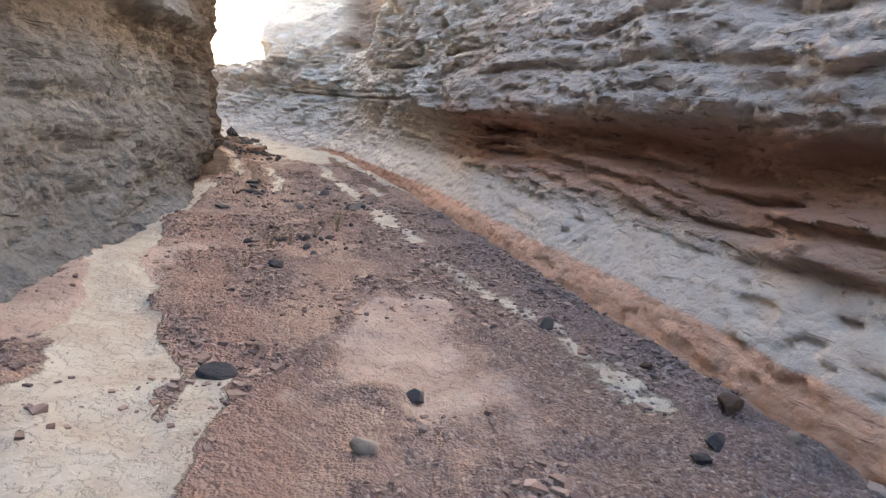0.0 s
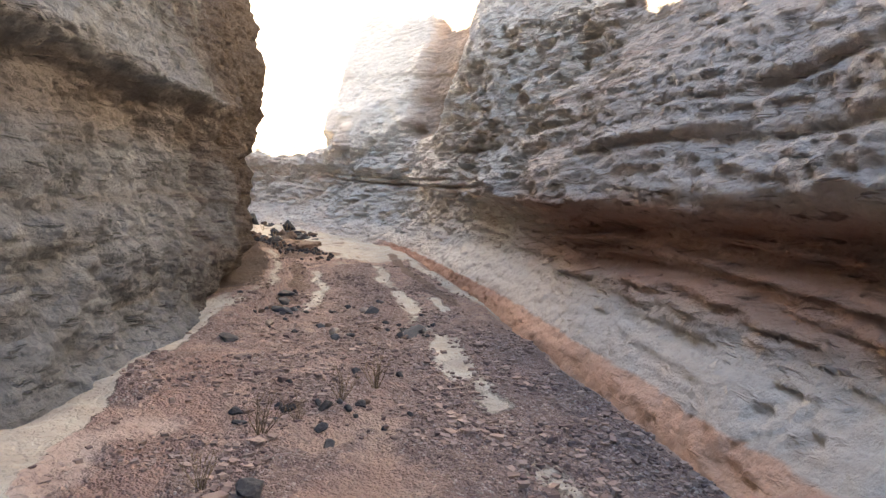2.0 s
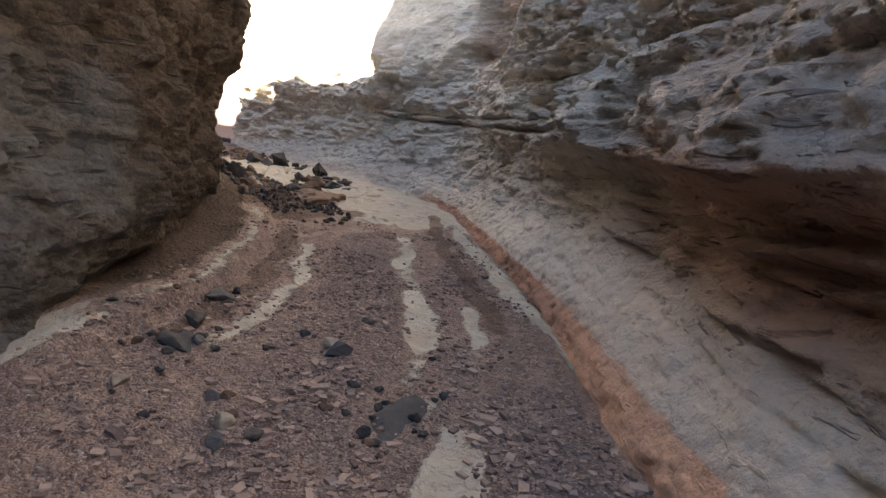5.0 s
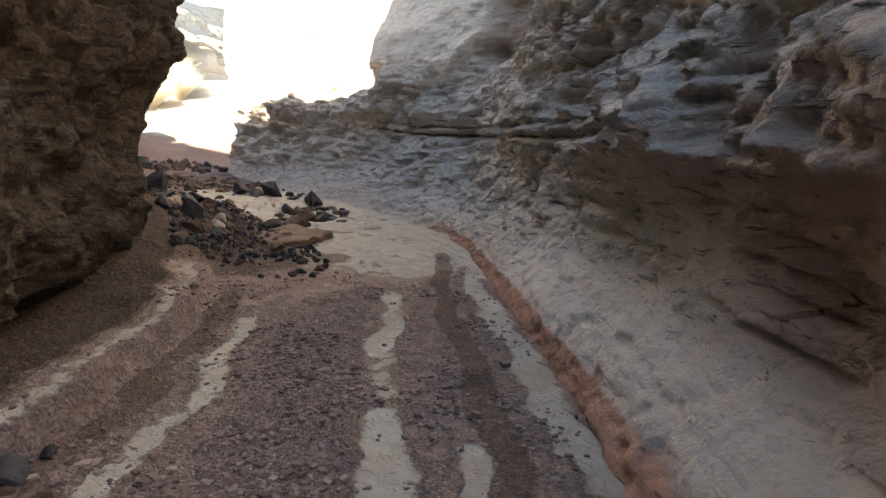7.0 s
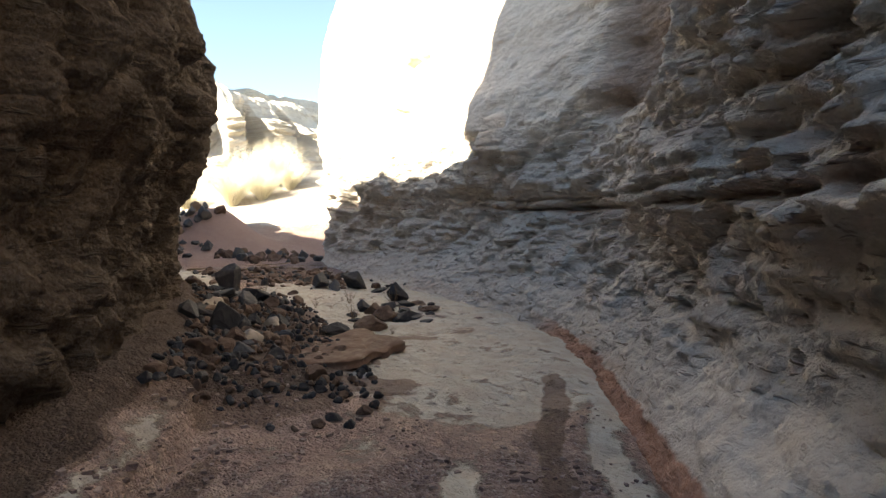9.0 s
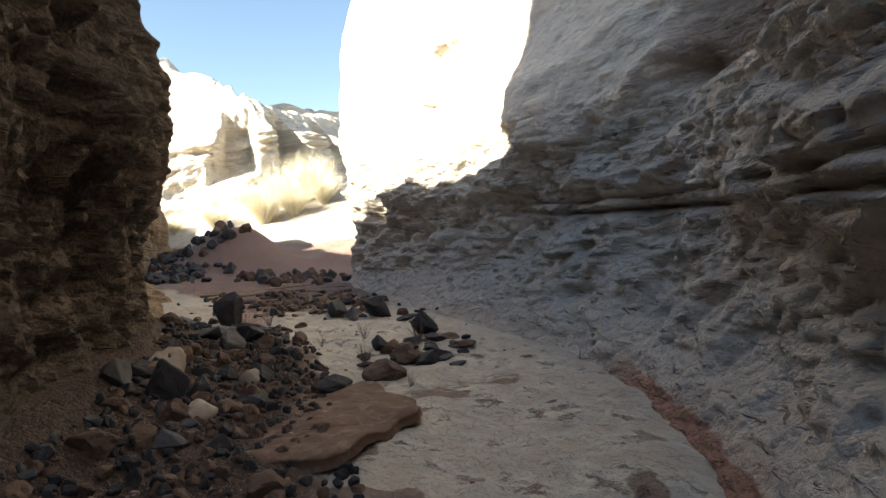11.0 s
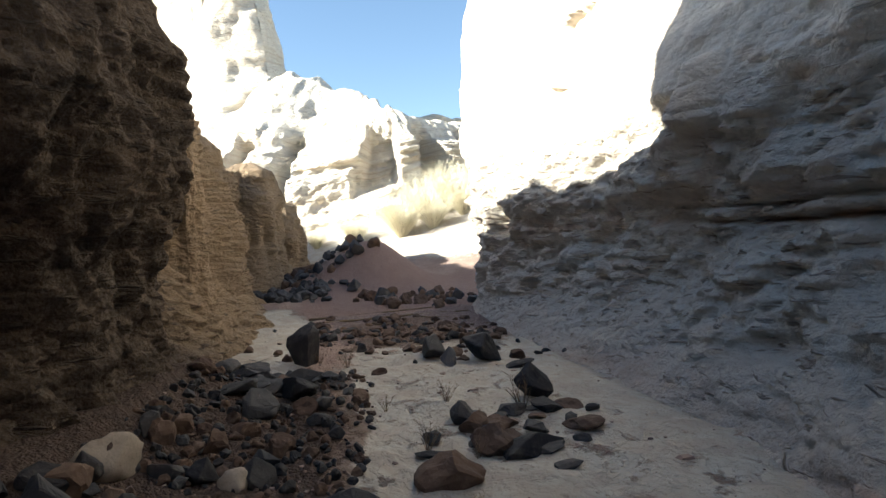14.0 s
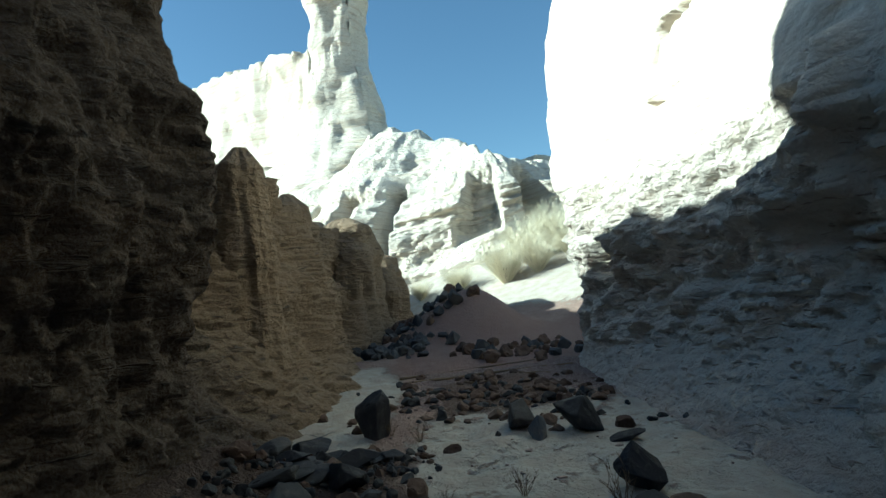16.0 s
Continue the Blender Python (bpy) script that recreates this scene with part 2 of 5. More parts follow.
def ground_material():
    m = Nodes("wash_bed")
    p = m.pos()
    silt, gravel, damp_shade, rust, mud = (m.attr(a) for a in ("silt", "gravel", "damp_shade", "rust", "mud"))
    n1, n2, n3, n4 = m.noise(p, 1.3, 4), m.noise(p, 6.5, 6, 0.65), m.noise(p, 38.0, 5, 0.7), m.noise(p, 2.7, 5, 0.65)
    off2, off3, off4 = (m.math("SUBTRACT", n, 0.5) for n in (n2, n3, n4))
    c = m.mix(m.ramp(n1, 0.35, 0.65), (0.34, 0.235, 0.195), (0.42, 0.305, 0.245))
    c = m.mix(m.ramp(n2, 0.45, 0.7, 0.0, 0.5), c, (0.26, 0.175, 0.15))
    # two sizes of pebble under the loose gravel
    stones, big = m.cells(p, 58.0, out="Color"), m.cells(p, 24.0, out="Color")
    sep, sep_big = m.tree.nodes.new("ShaderNodeSeparateColor"), m.tree.nodes.new("ShaderNodeSeparateColor")
    m.tree.links.new(stones, sep.inputs[0])
    m.tree.links.new(big, sep_big.inputs[0])
    tone = m.mix(sep.outputs[0], (0.17, 0.118, 0.108), (0.33, 0.25, 0.22))
    tone = m.mix(m.ramp(sep_big.outputs[0], 0.4, 0.9, 0.0, 0.6), tone, (0.19, 0.13, 0.12))
    tone = m.mix(m.ramp(sep.outputs[1], 0.86, 0.97, 0.0, 0.7), tone, (0.40, 0.355, 0.32))
    g = m.ramp(m.math("ADD", gravel, m.math("MULTIPLY", off2, 0.9)), 0.35, 0.65)
    c = m.mix(g, c, tone)
    w = m.ramp(m.math("ADD", rust, m.math("MULTIPLY", off2, 0.6)), 0.4, 0.65, 0.0, 0.75)
    c = m.mix(w, c, m.mix(n4, (0.28, 0.175, 0.145), (0.35, 0.235, 0.195)))
    tan = m.ramp(m.math("ADD", mud, m.math("MULTIPLY", m.math("ADD", off2, off4), 0.7)), 0.35, 0.85, 0.0, 0.75)
    c = m.mix(tan, c, m.mix(m.ramp(n1, 0.4, 0.6), (0.35, 0.265, 0.225), (0.42, 0.335, 0.285)))
    d = m.ramp(m.math("ADD", damp_shade, m.math("MULTIPLY", off2, 0.5)), 0.42, 0.58, 0.0, 0.88)
    # moist brown; values near 1 turn near black and stand for shade
    damp_shade_tone = m.mix(m.ramp(damp_shade, 0.85, 1.05), (0.17, 0.115, 0.088), (0.052, 0.034, 0.025))
    torn = m.math("ADD", m.math("MULTIPLY", off2, 0.9), m.math("ADD", m.math("MULTIPLY", off3, 0.5), m.math("MULTIPLY", off4, 0.9)))
    k = m.ramp(m.math("ADD", silt, torn), 0.38, 0.62, 0.0, 0.95)
    c = m.mix(k, c, m.mix(m.ramp(n4, 0.35, 0.65), (0.455, 0.425, 0.365), (0.38, 0.33, 0.27)))
    c = m.mix(d, c, damp_shade_tone)
    c = m.mix(m.ramp(n3, 0.5, 0.8, 0.0, 0.22), c, (0.44, 0.37, 0.31))
    smooth_part = m.math("MAXIMUM", k, tan)
    lumps = m.math("MULTIPLY", m.math("SUBTRACT", 1.0, m.cells(p, 58.0)), m.ramp(smooth_part, 0.0, 1.0, 1.0, 0.15))
    lumps_big = m.math("MULTIPLY", m.math("SUBTRACT", 1.0, m.cells(p, 24.0)), m.ramp(smooth_part, 0.0, 1.0, 1.2, 0.1))
    flaky = m.ramp(m.noise(p, 14.0, 4, 0.6), 0.42, 0.56, 0.0, 0.9)
    h = m.math("ADD", m.math("ADD", lumps, lumps_big), m.math("ADD", m.math("MULTIPLY", n3, 0.5), m.math("ADD", m.math("MULTIPLY", n2, 1.0), flaky)))
    h = m.math("MULTIPLY", h, m.ramp(smooth_part, 0.0, 1.0, 1.0, 0.3))
    return m.done(c, 0.93, h, 0.9, 0.03)


def stone_material(name, a, b, dust, rough=0.85, island=False):
    m = Nodes(name)
    p = m.local()
    r = m.island() if island else m.rand()
    c = m.mix(m.ramp(r, 0.0, 1.0), a, b)
    n = m.noise(m.pos(), 9.0, 6, 0.65)
    c = m.mix(m.ramp(n, 0.5, 0.7, 0.0, 0.6), c, dust)
    f = m.noise(m.pos(), 60.0, 4, 0.7)
    c = m.mix(m.ramp(f, 0.45, 0.75, 0.0, 0.35), c, (dust[0] * 0.5, dust[1] * 0.5, dust[2] * 0.5))
    return m.done(c, rough, m.math("ADD", n, m.math("MULTIPLY", f, 0.4)), 0.6, 0.02)


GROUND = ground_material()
BASALT = stone_material("black_basalt", (0.022, 0.022, 0.026), (0.05, 0.048, 0.05), (0.10, 0.088, 0.078), 0.7)
SLATE = stone_material("blue_grey_stone", (0.038, 0.040, 0.046), (0.075, 0.077, 0.084), (0.15, 0.13, 0.115), 0.75)
BROWNSTONE = stone_material("brown_stone", (0.065, 0.040, 0.030), (0.145, 0.096, 0.07), (0.19, 0.135, 0.10))
PALESTONE = stone_material("pale_cobble", (0.26, 0.215, 0.175), (0.38, 0.325, 0.265), (0.22, 0.17, 0.13))
GRAVEL = stone_material("mixed_gravel", (0.14, 0.098, 0.09), (0.31, 0.24, 0.21), (0.27, 0.195, 0.165), 0.9, True)
SLABROCK = stone_material("ochre_slab", (0.135, 0.082, 0.058), (0.155, 0.096, 0.068), (0.27, 0.205, 0.16))


def straw(name, a, b):
    m = Nodes(name)
    return m.done(m.mix(m.island(), a, b), 0.85)


TWIG = straw("dry_twig", (0.13, 0.09, 0.06), (0.26, 0.19, 0.12))
STRAW = straw("dry_straw", (0.56, 0.51, 0.37), (0.74, 0.69, 0.54))


# ---- mesh helpers ----
def mesh_object(name, verts, faces, material, uv=None, flat=False):
    me = bpy.data.meshes.new(name)
    me.from_pydata(verts.tolist() if hasattr(verts, "tolist") else verts, [], faces.tolist() if hasattr(faces, "tolist") else faces)
    if not flat:
        me.polygons.foreach_set("use_smooth", np.ones(len(me.polygons), bool))
    if uv is not None:
        loops = np.empty(len(me.loops), np.int32)
        me.loops.foreach_get("vertex_index", loops)
        layer = me.uv_layers.new(name="metres")
        layer.data.foreach_set("uv", np.asarray(uv)[loops].astype(np.float32).ravel())
    me.materials.append(material)
    return new(name, me)


def grid_faces(nu, nv, flip=False):
    i, j = np.meshgrid(np.arange(nu - 1), np.arange(nv - 1), indexing="ij")
    a = (i * nv + j).ravel()
    f = np.column_stack([a, a + nv, a + nv + 1, a + 1])
    return f[:, ::-1] if flip else f


# ---- the plan: feet of the two walls, in metres ----
RIGHT_FOOT = [(3.6, -9), (3.2, -5), (2.75, -1), (2.45, 1.0), (2.13, 2.6), (1.45, 4.74), (0.92, 6.2), (0.36, 7.9), (-0.14, 9.42), (-0.6, 11.1),
              (-1.0, 12.4), (-1.65, 14.0), (-2.45, 15.8), (-3.3, 17.6), (-4.15, 19.0), (-5.2, 20.1), (-6.8, 20.95), (-8.7, 22.0), (-11.0, 23.4),
              (-12.6, 24.6), (-13.3, 25.8), (-13.0, 28.0), (-11.5, 33.0), (-9.0, 40.0)]
LEFT_FOOT = [(-2.6, -9), (-2.9, -4), (-3.0, 0), (-3.1, 3), (-3.25, 5.5), (-3.45, 7.2), (-3.75, 9.0), (-4.05, 10.5), (-4.75, 12.3), (-5.55, 13.8),
             (-6.7, 15.1), (-8.0, 16.3), (-9.3, 17.3), (-10.7, 18.2), (-12.5, 19.5), (-14.6, 20.7), (-17.0, 21.6), (-20.0, 22.9), (-23.5, 24.6), (-26.0, 26.6), (-28.5, 27.9), (-34.0, 26.5)]


def thinned(s, pts, lo, hi, every):
    keep = ((s > lo) & (s < hi)) | (np.arange(len(s)) % every == 0)
    return s[keep], pts[keep]


RS0, RP0 = curve_through(RIGHT_FOOT, 0.03)
LS0, LP0 = curve_through(LEFT_FOOT, 0.038)
RS, RP = thinned(RS0, RP0, 9.0, 38.0, 6)
LS, LP = thinned(LS0, LP0, 9.0, 44.0, 5)


def near_curve(x, y, pts, inner):
    """Signed distance to a foot line (positive inside the wash) and the run along it, on a coarse copy."""
    q = pts[::20]
    best, run, sign = np.full(x.shape, 1e9), np.zeros(x.shape), np.ones(x.shape)
    s = 0.0
    for a, b in zip(q, q[1:]):
        d = b - a
        length = np.hypot(*d)
        t = np.clip(((x - a[0]) * d[0] + (y - a[1]) * d[1]) / length ** 2, 0, 1)
        ex, ey = x - a[0] - t * d[0], y - a[1] - t * d[1]
        dist = np.hypot(ex, ey)
        m = dist < best
        best = np.where(m, dist, best)
        run = np.where(m, s + t * length, run)
        sign = np.where(m, np.sign(d[0] * ey - d[1] * ex) * inner, sign)
        s += length
    return best * sign, run


def ground_level(x, y):
    """The broad fall of the wash bed."""
    w = (x + 4.5) * -0.85 + (y - 19.0) * 0.53
    z = 0.03 * np.clip(w, 0, 14) + 0.012 * np.clip(w - 14, 0, 60)
    d = (x + 22.0) * -0.30 + (y - 27.6) * 0.95
    z = z + 0.42 * np.clip(d, 0, 9) * smooth(-3, 3, d)
    z = z + 1.5 * np.exp(-((x + 19.6) / 1.7) ** 2 - ((y - 27.0) / 1.5) ** 2)
    z = z + 0.7 * np.exp(-((x + 22.2) / 2.6) ** 2 - ((y - 27.2) / 1.6) ** 2)
    return z


def ring(d, middle, width):
    return np.exp(-((d - middle) / width) ** 2)


def bed(x, y):
    """Height of the wash bed and what covers it."""
    dr, rs = near_curve(x, y, RP0, 1.0)
    dl, ls = near_curve(x, y, LP0, -1.0)
    z = ground_level(x, y)
    inside = smooth(-0.5, 0.2, dr) * smooth(-0.5, 0.2, dl)
    up = (x + 4.5) * -0.85 + (y - 19.0) * 0.53
    wob = 0.35 * fbm(x * 0.55, y * 0.55, 2.0, 3)
    ragged = fbm(x * 2.1, y * 1.3, 15.0, 4, 0.6)
    dlw, drw = dl + 0.35 * wob + 0.06 * ragged, dr + 0.35 * wob + 0.06 * ragged
    upw = up + 1.6 * wob + 0.5 * ragged
    broken = smooth(-0.5, 0.1, fbm(x * 1.7 + 3, y * 0.9, 15.0, 3))
    below = smooth(-2.0, -3.4, up)
    mid = smooth(8.6, 10.2, y) * below
    # pale silt: the wide strip by the left wall, then thin parallel strips along both feet
    line = np.interp(y, [1.0, 2.2, 3.1, 3.8, 5.3, 6.5, 9.0], [-1.35, -1.6, -1.78, -2.17, -2.9, -3.25, -3.72])
    half = np.interp(y, [1.0, 2.2, 3.1, 3.8, 5.3, 6.5, 9.0], [0.32, 0.34, 0.36, 0.26, 0.22, 0.2, 0.22])
    silt = 1.15 * smooth(1.25, 0.75, np.abs(x - line + 0.10 * ragged) / half) * smooth(10.2, 8.8, y) * (1 - 0.3 * smooth(6, 7, y))
    silt = np.maximum(silt, 1.1 * ring(x + 1.0 + 0.15 * (y - 2.2) + wob * 0.2, 0, 0.13) * smooth(3.6, 3.0, y))
    silt = np.maximum(silt, 0.62 * broken * ring(drw, 0.85, 0.17) * smooth(6.8, 5.5, y))
    silt = np.maximum(silt, 1.0 * (0.35 + 0.65 * broken) * ring(drw, 0.98, 0.26) * smooth(6.3, 7.2, y) * smooth(9.9, 9.2, y))
    silt = np.maximum(silt, 1.1 * (0.55 + 0.45 * broken) * ring(drw, 1.17, 0.15) * mid * smooth(-3.2, -4.2, up))
    silt = np.maximum(silt, 0.95 * broken * ring(drw, 0.78, 0.09) * mid * smooth(13.0, 12.0, y))
    silt = np.maximum(silt, 0.85 * ring(drw, 0.12, 0.20) * smooth(9.0, 11.5, y) * smooth(0.0, -2.5, up))
    silt = np.maximum(silt, 0.62 * ring(dlw, 0.34, 0.13) * smooth(8.8, 10.0, y) * smooth(-1.6, -2.6, up))
    silt = np.maximum(silt, (0.3 + 0.5 * broken) * ring(dlw, 1.08, 0.12) * mid)
    silt = np.maximum(silt, smooth(-4.0, -2.2, upw) * 0.68 * smooth(9, 5, up) * smooth(0.9, 1.9, dlw))
    silt = np.maximum(silt, 0.75 * smooth(1.4, 0.8, dlw) * smooth(3.8, 5.2, up) * smooth(13.5, 12, up))
    # hillside takes the pale silt colour to paint in its strong sunlight
    silt = np.maximum(silt, smooth(1.0, 3.0, (x + 22.0) * -0.30 + (y - 27.6) * 0.95))
    # moist brown mud between the strips; painted shade darkens the rubble bank under the inner wall
    damp_shade = 0.85 * ring(drw, 0.58, 0.16) * smooth(10.0, 11.5, y) * smooth(-1.9, -2.6, up)
    damp_shade = np.maximum(damp_shade, 0.8 * ring(dlw, 0.74, 0.19) * mid)
    damp_shade = np.maximum(damp_shade, 0.62 * smooth(0.0, 0.45, fbm(x * 1.5, y * 1.5, 7.0, 4, 0.6)) * smooth(-3.4, -2, up) * smooth(1.5, 0, up) * smooth(0.5, 1.0, dr))
    # painted shade on the ground in the left wall's undercut
    damp_shade = np.maximum(damp_shade, 1.1 * smooth(0.26, 0.14, dlw) * smooth(9.0, 10.2, y) * smooth(-1.0, -2.0, up))
    damp_shade = np.maximum(damp_shade, 0.8 * smooth(5.4, 6.4, up) * smooth(9.8, 8.6, up) * smooth(1.3, 1.9, dlw) * smooth(0.5, 1.0, dr))
    # rubble bank, its ground darkened to paint the shade of the wall above
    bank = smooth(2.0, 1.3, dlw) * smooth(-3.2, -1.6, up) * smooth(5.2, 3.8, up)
    damp_shade = np.maximum(damp_shade, 1.1 * bank)
    # gravel: a tongue down the middle, and everywhere by the right foot at the start
    tongue = smooth(1.25, 1.5, dlw) * smooth(1.22, 1.45, drw) * smooth(7.0, 9.5, y) * smooth(-2.9, -4.2, upw)
    gravel = 1.05 * tongue
    gravel = np.maximum(gravel, 0.75 * smooth(1.9, 1.4, drw) * smooth(10.5, 8.5, y) * smooth(0.02, 0.1, dr))
    gravel = np.maximum(gravel, 0.55 + 0.6 * ragged * smooth(9, 7, y)) * smooth(0.02, 0.15, dr) * smooth(-2.6, -3.8, upw)
    gravel = np.maximum(gravel, 0.5 * bank)
    gravel = np.maximum(gravel, 0.8 * smooth(5.5, 7.5, up) * smooth(12, 9, up) * smooth(0.9, 1.5, dlw))
    # smooth tan mud in the middle of the first stretch
    mud = smooth(-0.15, 0.45, fbm(x * 0.75 + 5, y * 0.55, 9.0, 4) + 0.35 * ring(x + 0.45 + 0.12 * (y - 3), 0, 0.45) - 0.42) * smooth(7.6, 5.6, y) * smooth(0.9, 1.3, dr)
    gravel = gravel * (1 - 0.6 * mud)
    rust = 0.75 * ring(x - line - half - 0.5, 0, 0.4) * smooth(8.5, 7, y)
    rust = np.maximum(rust, 0.8 * smooth(9, 11, up) * smooth(19, 16, up) * smooth(0.9, 1.5, dlw))
    rust = np.maximum(rust, 0.5 * smooth(0.0, 0.5, fbm(x * 0.8, y * 0.8, 19.0, 3)) * smooth(-3.2, -2.2, up) * smooth(2, 0.5, up))
    z = z + inside * (0.05 * fbm(x * 0.5, y * 0.5, 1.0, 3) + 0.022 * fbm(x * 2.2, y * 2.2, 3.0, 4))
    z = z + inside * 0.016 * fbm(x * 7.0, y * 7.0, 6.0, 3) * (0.3 + np.clip(gravel, 0, 1) + 0.3 * np.clip(rust, 0, 1)) * (1 - 0.7 * np.clip(silt, 0, 1))
    z = z + inside * 0.03 * np.clip(gravel, 0, 1) - 0.02 * np.clip(silt, 0, 1)
    # curled crusts and small runnels of the dried mud
    crust = fbm(x * 2.3 + 0.5 * ragged, y * 2.9, 29.0, 4, 0.6)
    z = z + inside * 0.020 * np.sign(crust) * np.abs(crust) ** 0.45 * smooth(8.0, 6.5, y) * (1 - np.clip(silt, 0, 1))
    z = z - inside * 0.045 * ring(x - 0.05 - 0.10 * np.sin(y * 2.1) + 0.14 * (y - 2.5), 0, 0.10) * smooth(5.6, 4.4, y)
    z = z + inside * (0.022 * fbm(x * 2.6, y * 2.6, 27.0, 4) + 0.012 * np.abs(fbm(x * 5.0, y * 5.0, 28.0, 3))) * smooth(-4, -2, up) * smooth(14, 10, up)
    # talus against the inner wall, and the silt bench with its cut edge before it
    z = z + 0.55 * np.exp(-np.clip(dl, 0, 9) / 0.75) * smooth(-3.4, -1.4, up) * smooth(5.0, 3.3, up)
    z = z + 0.13 * smooth(0.56, 0.46, dlw) * smooth(8.2, 9.6, y) * smooth(-1.2, -2.6, up)
    z = z - 0.05 * ring(dlw, 0.60, 0.06) * smooth(8.8, 10.0, y) * smooth(-2, -3, up)
    z = z - 0.05 * np.exp(-np.clip(dr, 0, 9) / 0.07) * smooth(17, 14, y)
    z = z - 0.08 * np.exp(-np.clip(dl, 0, 9) / 0.1) * smooth(2, 5, y) * smooth(10, 8.5, y)
    return z, silt, gravel, damp_shade, rust, dr, dl, mud


# ---- ground ----
def stretched(lo, hi, step, far):
    mid = np.arange(lo, hi, step)
    grow = np.cumsum(step * 1.35 ** np.arange(1, 34))
    grow = grow[grow < far]
    return np.concatenate([lo - grow[::-1], mid, mid[-1] + grow])


gx, gy = stretched(-16.0, 3.6, 0.045, 900.0), stretched(0.5, 26.0, 0.045, 900.0)
GX, GY = np.meshgrid(gx, gy, indexing="ij")
gz, g_silt, g_gravel, g_damp_shade, g_rust, _, _, g_mud = bed(GX.ravel(), GY.ravel())
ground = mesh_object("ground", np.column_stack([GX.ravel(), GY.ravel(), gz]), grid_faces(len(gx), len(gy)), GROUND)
for key, values in (("silt", g_silt), ("gravel", g_gravel), ("damp_shade", g_damp_shade), ("rust", g_rust), ("mud", g_mud)):
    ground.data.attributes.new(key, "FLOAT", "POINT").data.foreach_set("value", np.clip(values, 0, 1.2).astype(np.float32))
tagged(ground, "dry canyon wash bed of red gravel and pale silt", "ground", kind="structure")


HEIGHTS = gz.reshape(GX.shape)


def bed_z(x, y):
    """Height of the ground sheet at a point."""
    i = min(max(int(np.searchsorted(gx, x)) - 1, 0), len(gx) - 2)
    j = min(max(int(np.searchsorted(gy, y)) - 1, 0), len(gy) - 2)
    u, v = (x - gx[i]) / (gx[i + 1] - gx[i]), (y - gy[j]) / (gy[j + 1] - gy[j])
    low = HEIGHTS[i, j] * (1 - u) + HEIGHTS[i + 1, j] * u
    high = HEIGHTS[i, j + 1] * (1 - u) + HEIGHTS[i + 1, j + 1] * u
    return float(low * (1 - v) + high * v)


# ---- canyon walls ----
def canyon_wall(name, s, pts, side, levels, stations, relief, material, top, sink=0.35, label="", jag=0.04):
    """Lofts a wall along its foot. stations: (run along the foot, setback at each of levels); top: (run, height) pairs; side +1: the wall lies on the right."""
    tangent = np.gradient(pts, axis=0)
    tangent /= np.hypot(*tangent.T)[:, None]
    width = 14
    kernel = np.hanning(width * 2 + 3)
    kernel /= kernel.sum()
    pad = np.pad(tangent, ((len(kernel) // 2,) * 2, (0, 0)), mode="edge")
    tangent = np.column_stack([np.convolve(pad[:, k], kernel, "valid") for k in (0, 1)])
    back = np.column_stack([tangent[:, 1], -tangent[:, 0]]) * side
    z = np.concatenate([[-sink], np.arange(-0.1, 3.4, 0.028), np.arange(3.42, 6, 0.07), np.arange(6.05, 18.01, 0.28)])
    S, Z = np.meshgrid(s, z, indexing="ij")
    crest = np.interp(s, [a for a, _ in top], [b for _, b in top])[:, None]
    crest = crest * (1 + jag * vn(S * 0.5, 0.0, 3.0) + jag * 0.8 * vn(S * 1.7, 1.0, 3.0)) - 0.0 * Z
    low = np.minimum(4.2, crest * 0.6)
    HZ = np.where(Z <= low, Z, low + (Z - low) * (crest - low) / (18.0 - low))
    runs = np.array([r for r, _ in stations], float)
    setback = np.zeros_like(S)
    for k, (_, off) in enumerate(stations):
        share = np.interp(s, runs, np.eye(len(runs))[k])
        rows = share > 0
        setback[rows] += share[rows, None] * np.interp(HZ[rows], levels, off)
    X, Y = pts[:, 0:1] + back[:, 0:1] * setback, pts[:, 1:2] + back[:, 1:2] * setback
    d = relief(S, HZ, X, Y)
    X, Y = X - back[:, 0:1] * d, Y - back[:, 1:2] * d
    base = ground_level(pts[:, 0], pts[:, 1])[:, None]
    W = HZ + base * np.clip(1.3 - HZ / 6.0, 0, 1)
    # flat tops that reach back from the rim
    tops = [(X[:, -1:] + back[:, 0:1] * k, Y[:, -1:] + back[:, 1:2] * k, W[:, -1:] + r) for k, r in ((0.6, 0.15), (2.0, 0.1), (6.0, -0.2))]
    X = np.hstack([X] + [t[0] for t in tops])
    Y = np.hstack([Y] + [t[1] for t in tops])
    W = np.hstack([W] + [t[2] for t in tops])
    S2, H2 = np.hstack([S] + [S[:, :1]] * 3), np.hstack([HZ] + [HZ[:, -1:]] * 3)
    ob = mesh_object(name, np.column_stack([X.ravel(), Y.ravel(), W.ravel()]), grid_faces(*X.shape, flip=side < 0), material, np.column_stack([S2.ravel(), H2.ravel()]))
    return tagged(ob, label, "rock wall", kind="structure")


def run_at(s, pts, x, y):
    return float(s[np.argmin(np.hypot(pts[:, 0] - x, pts[:, 1] - y))])


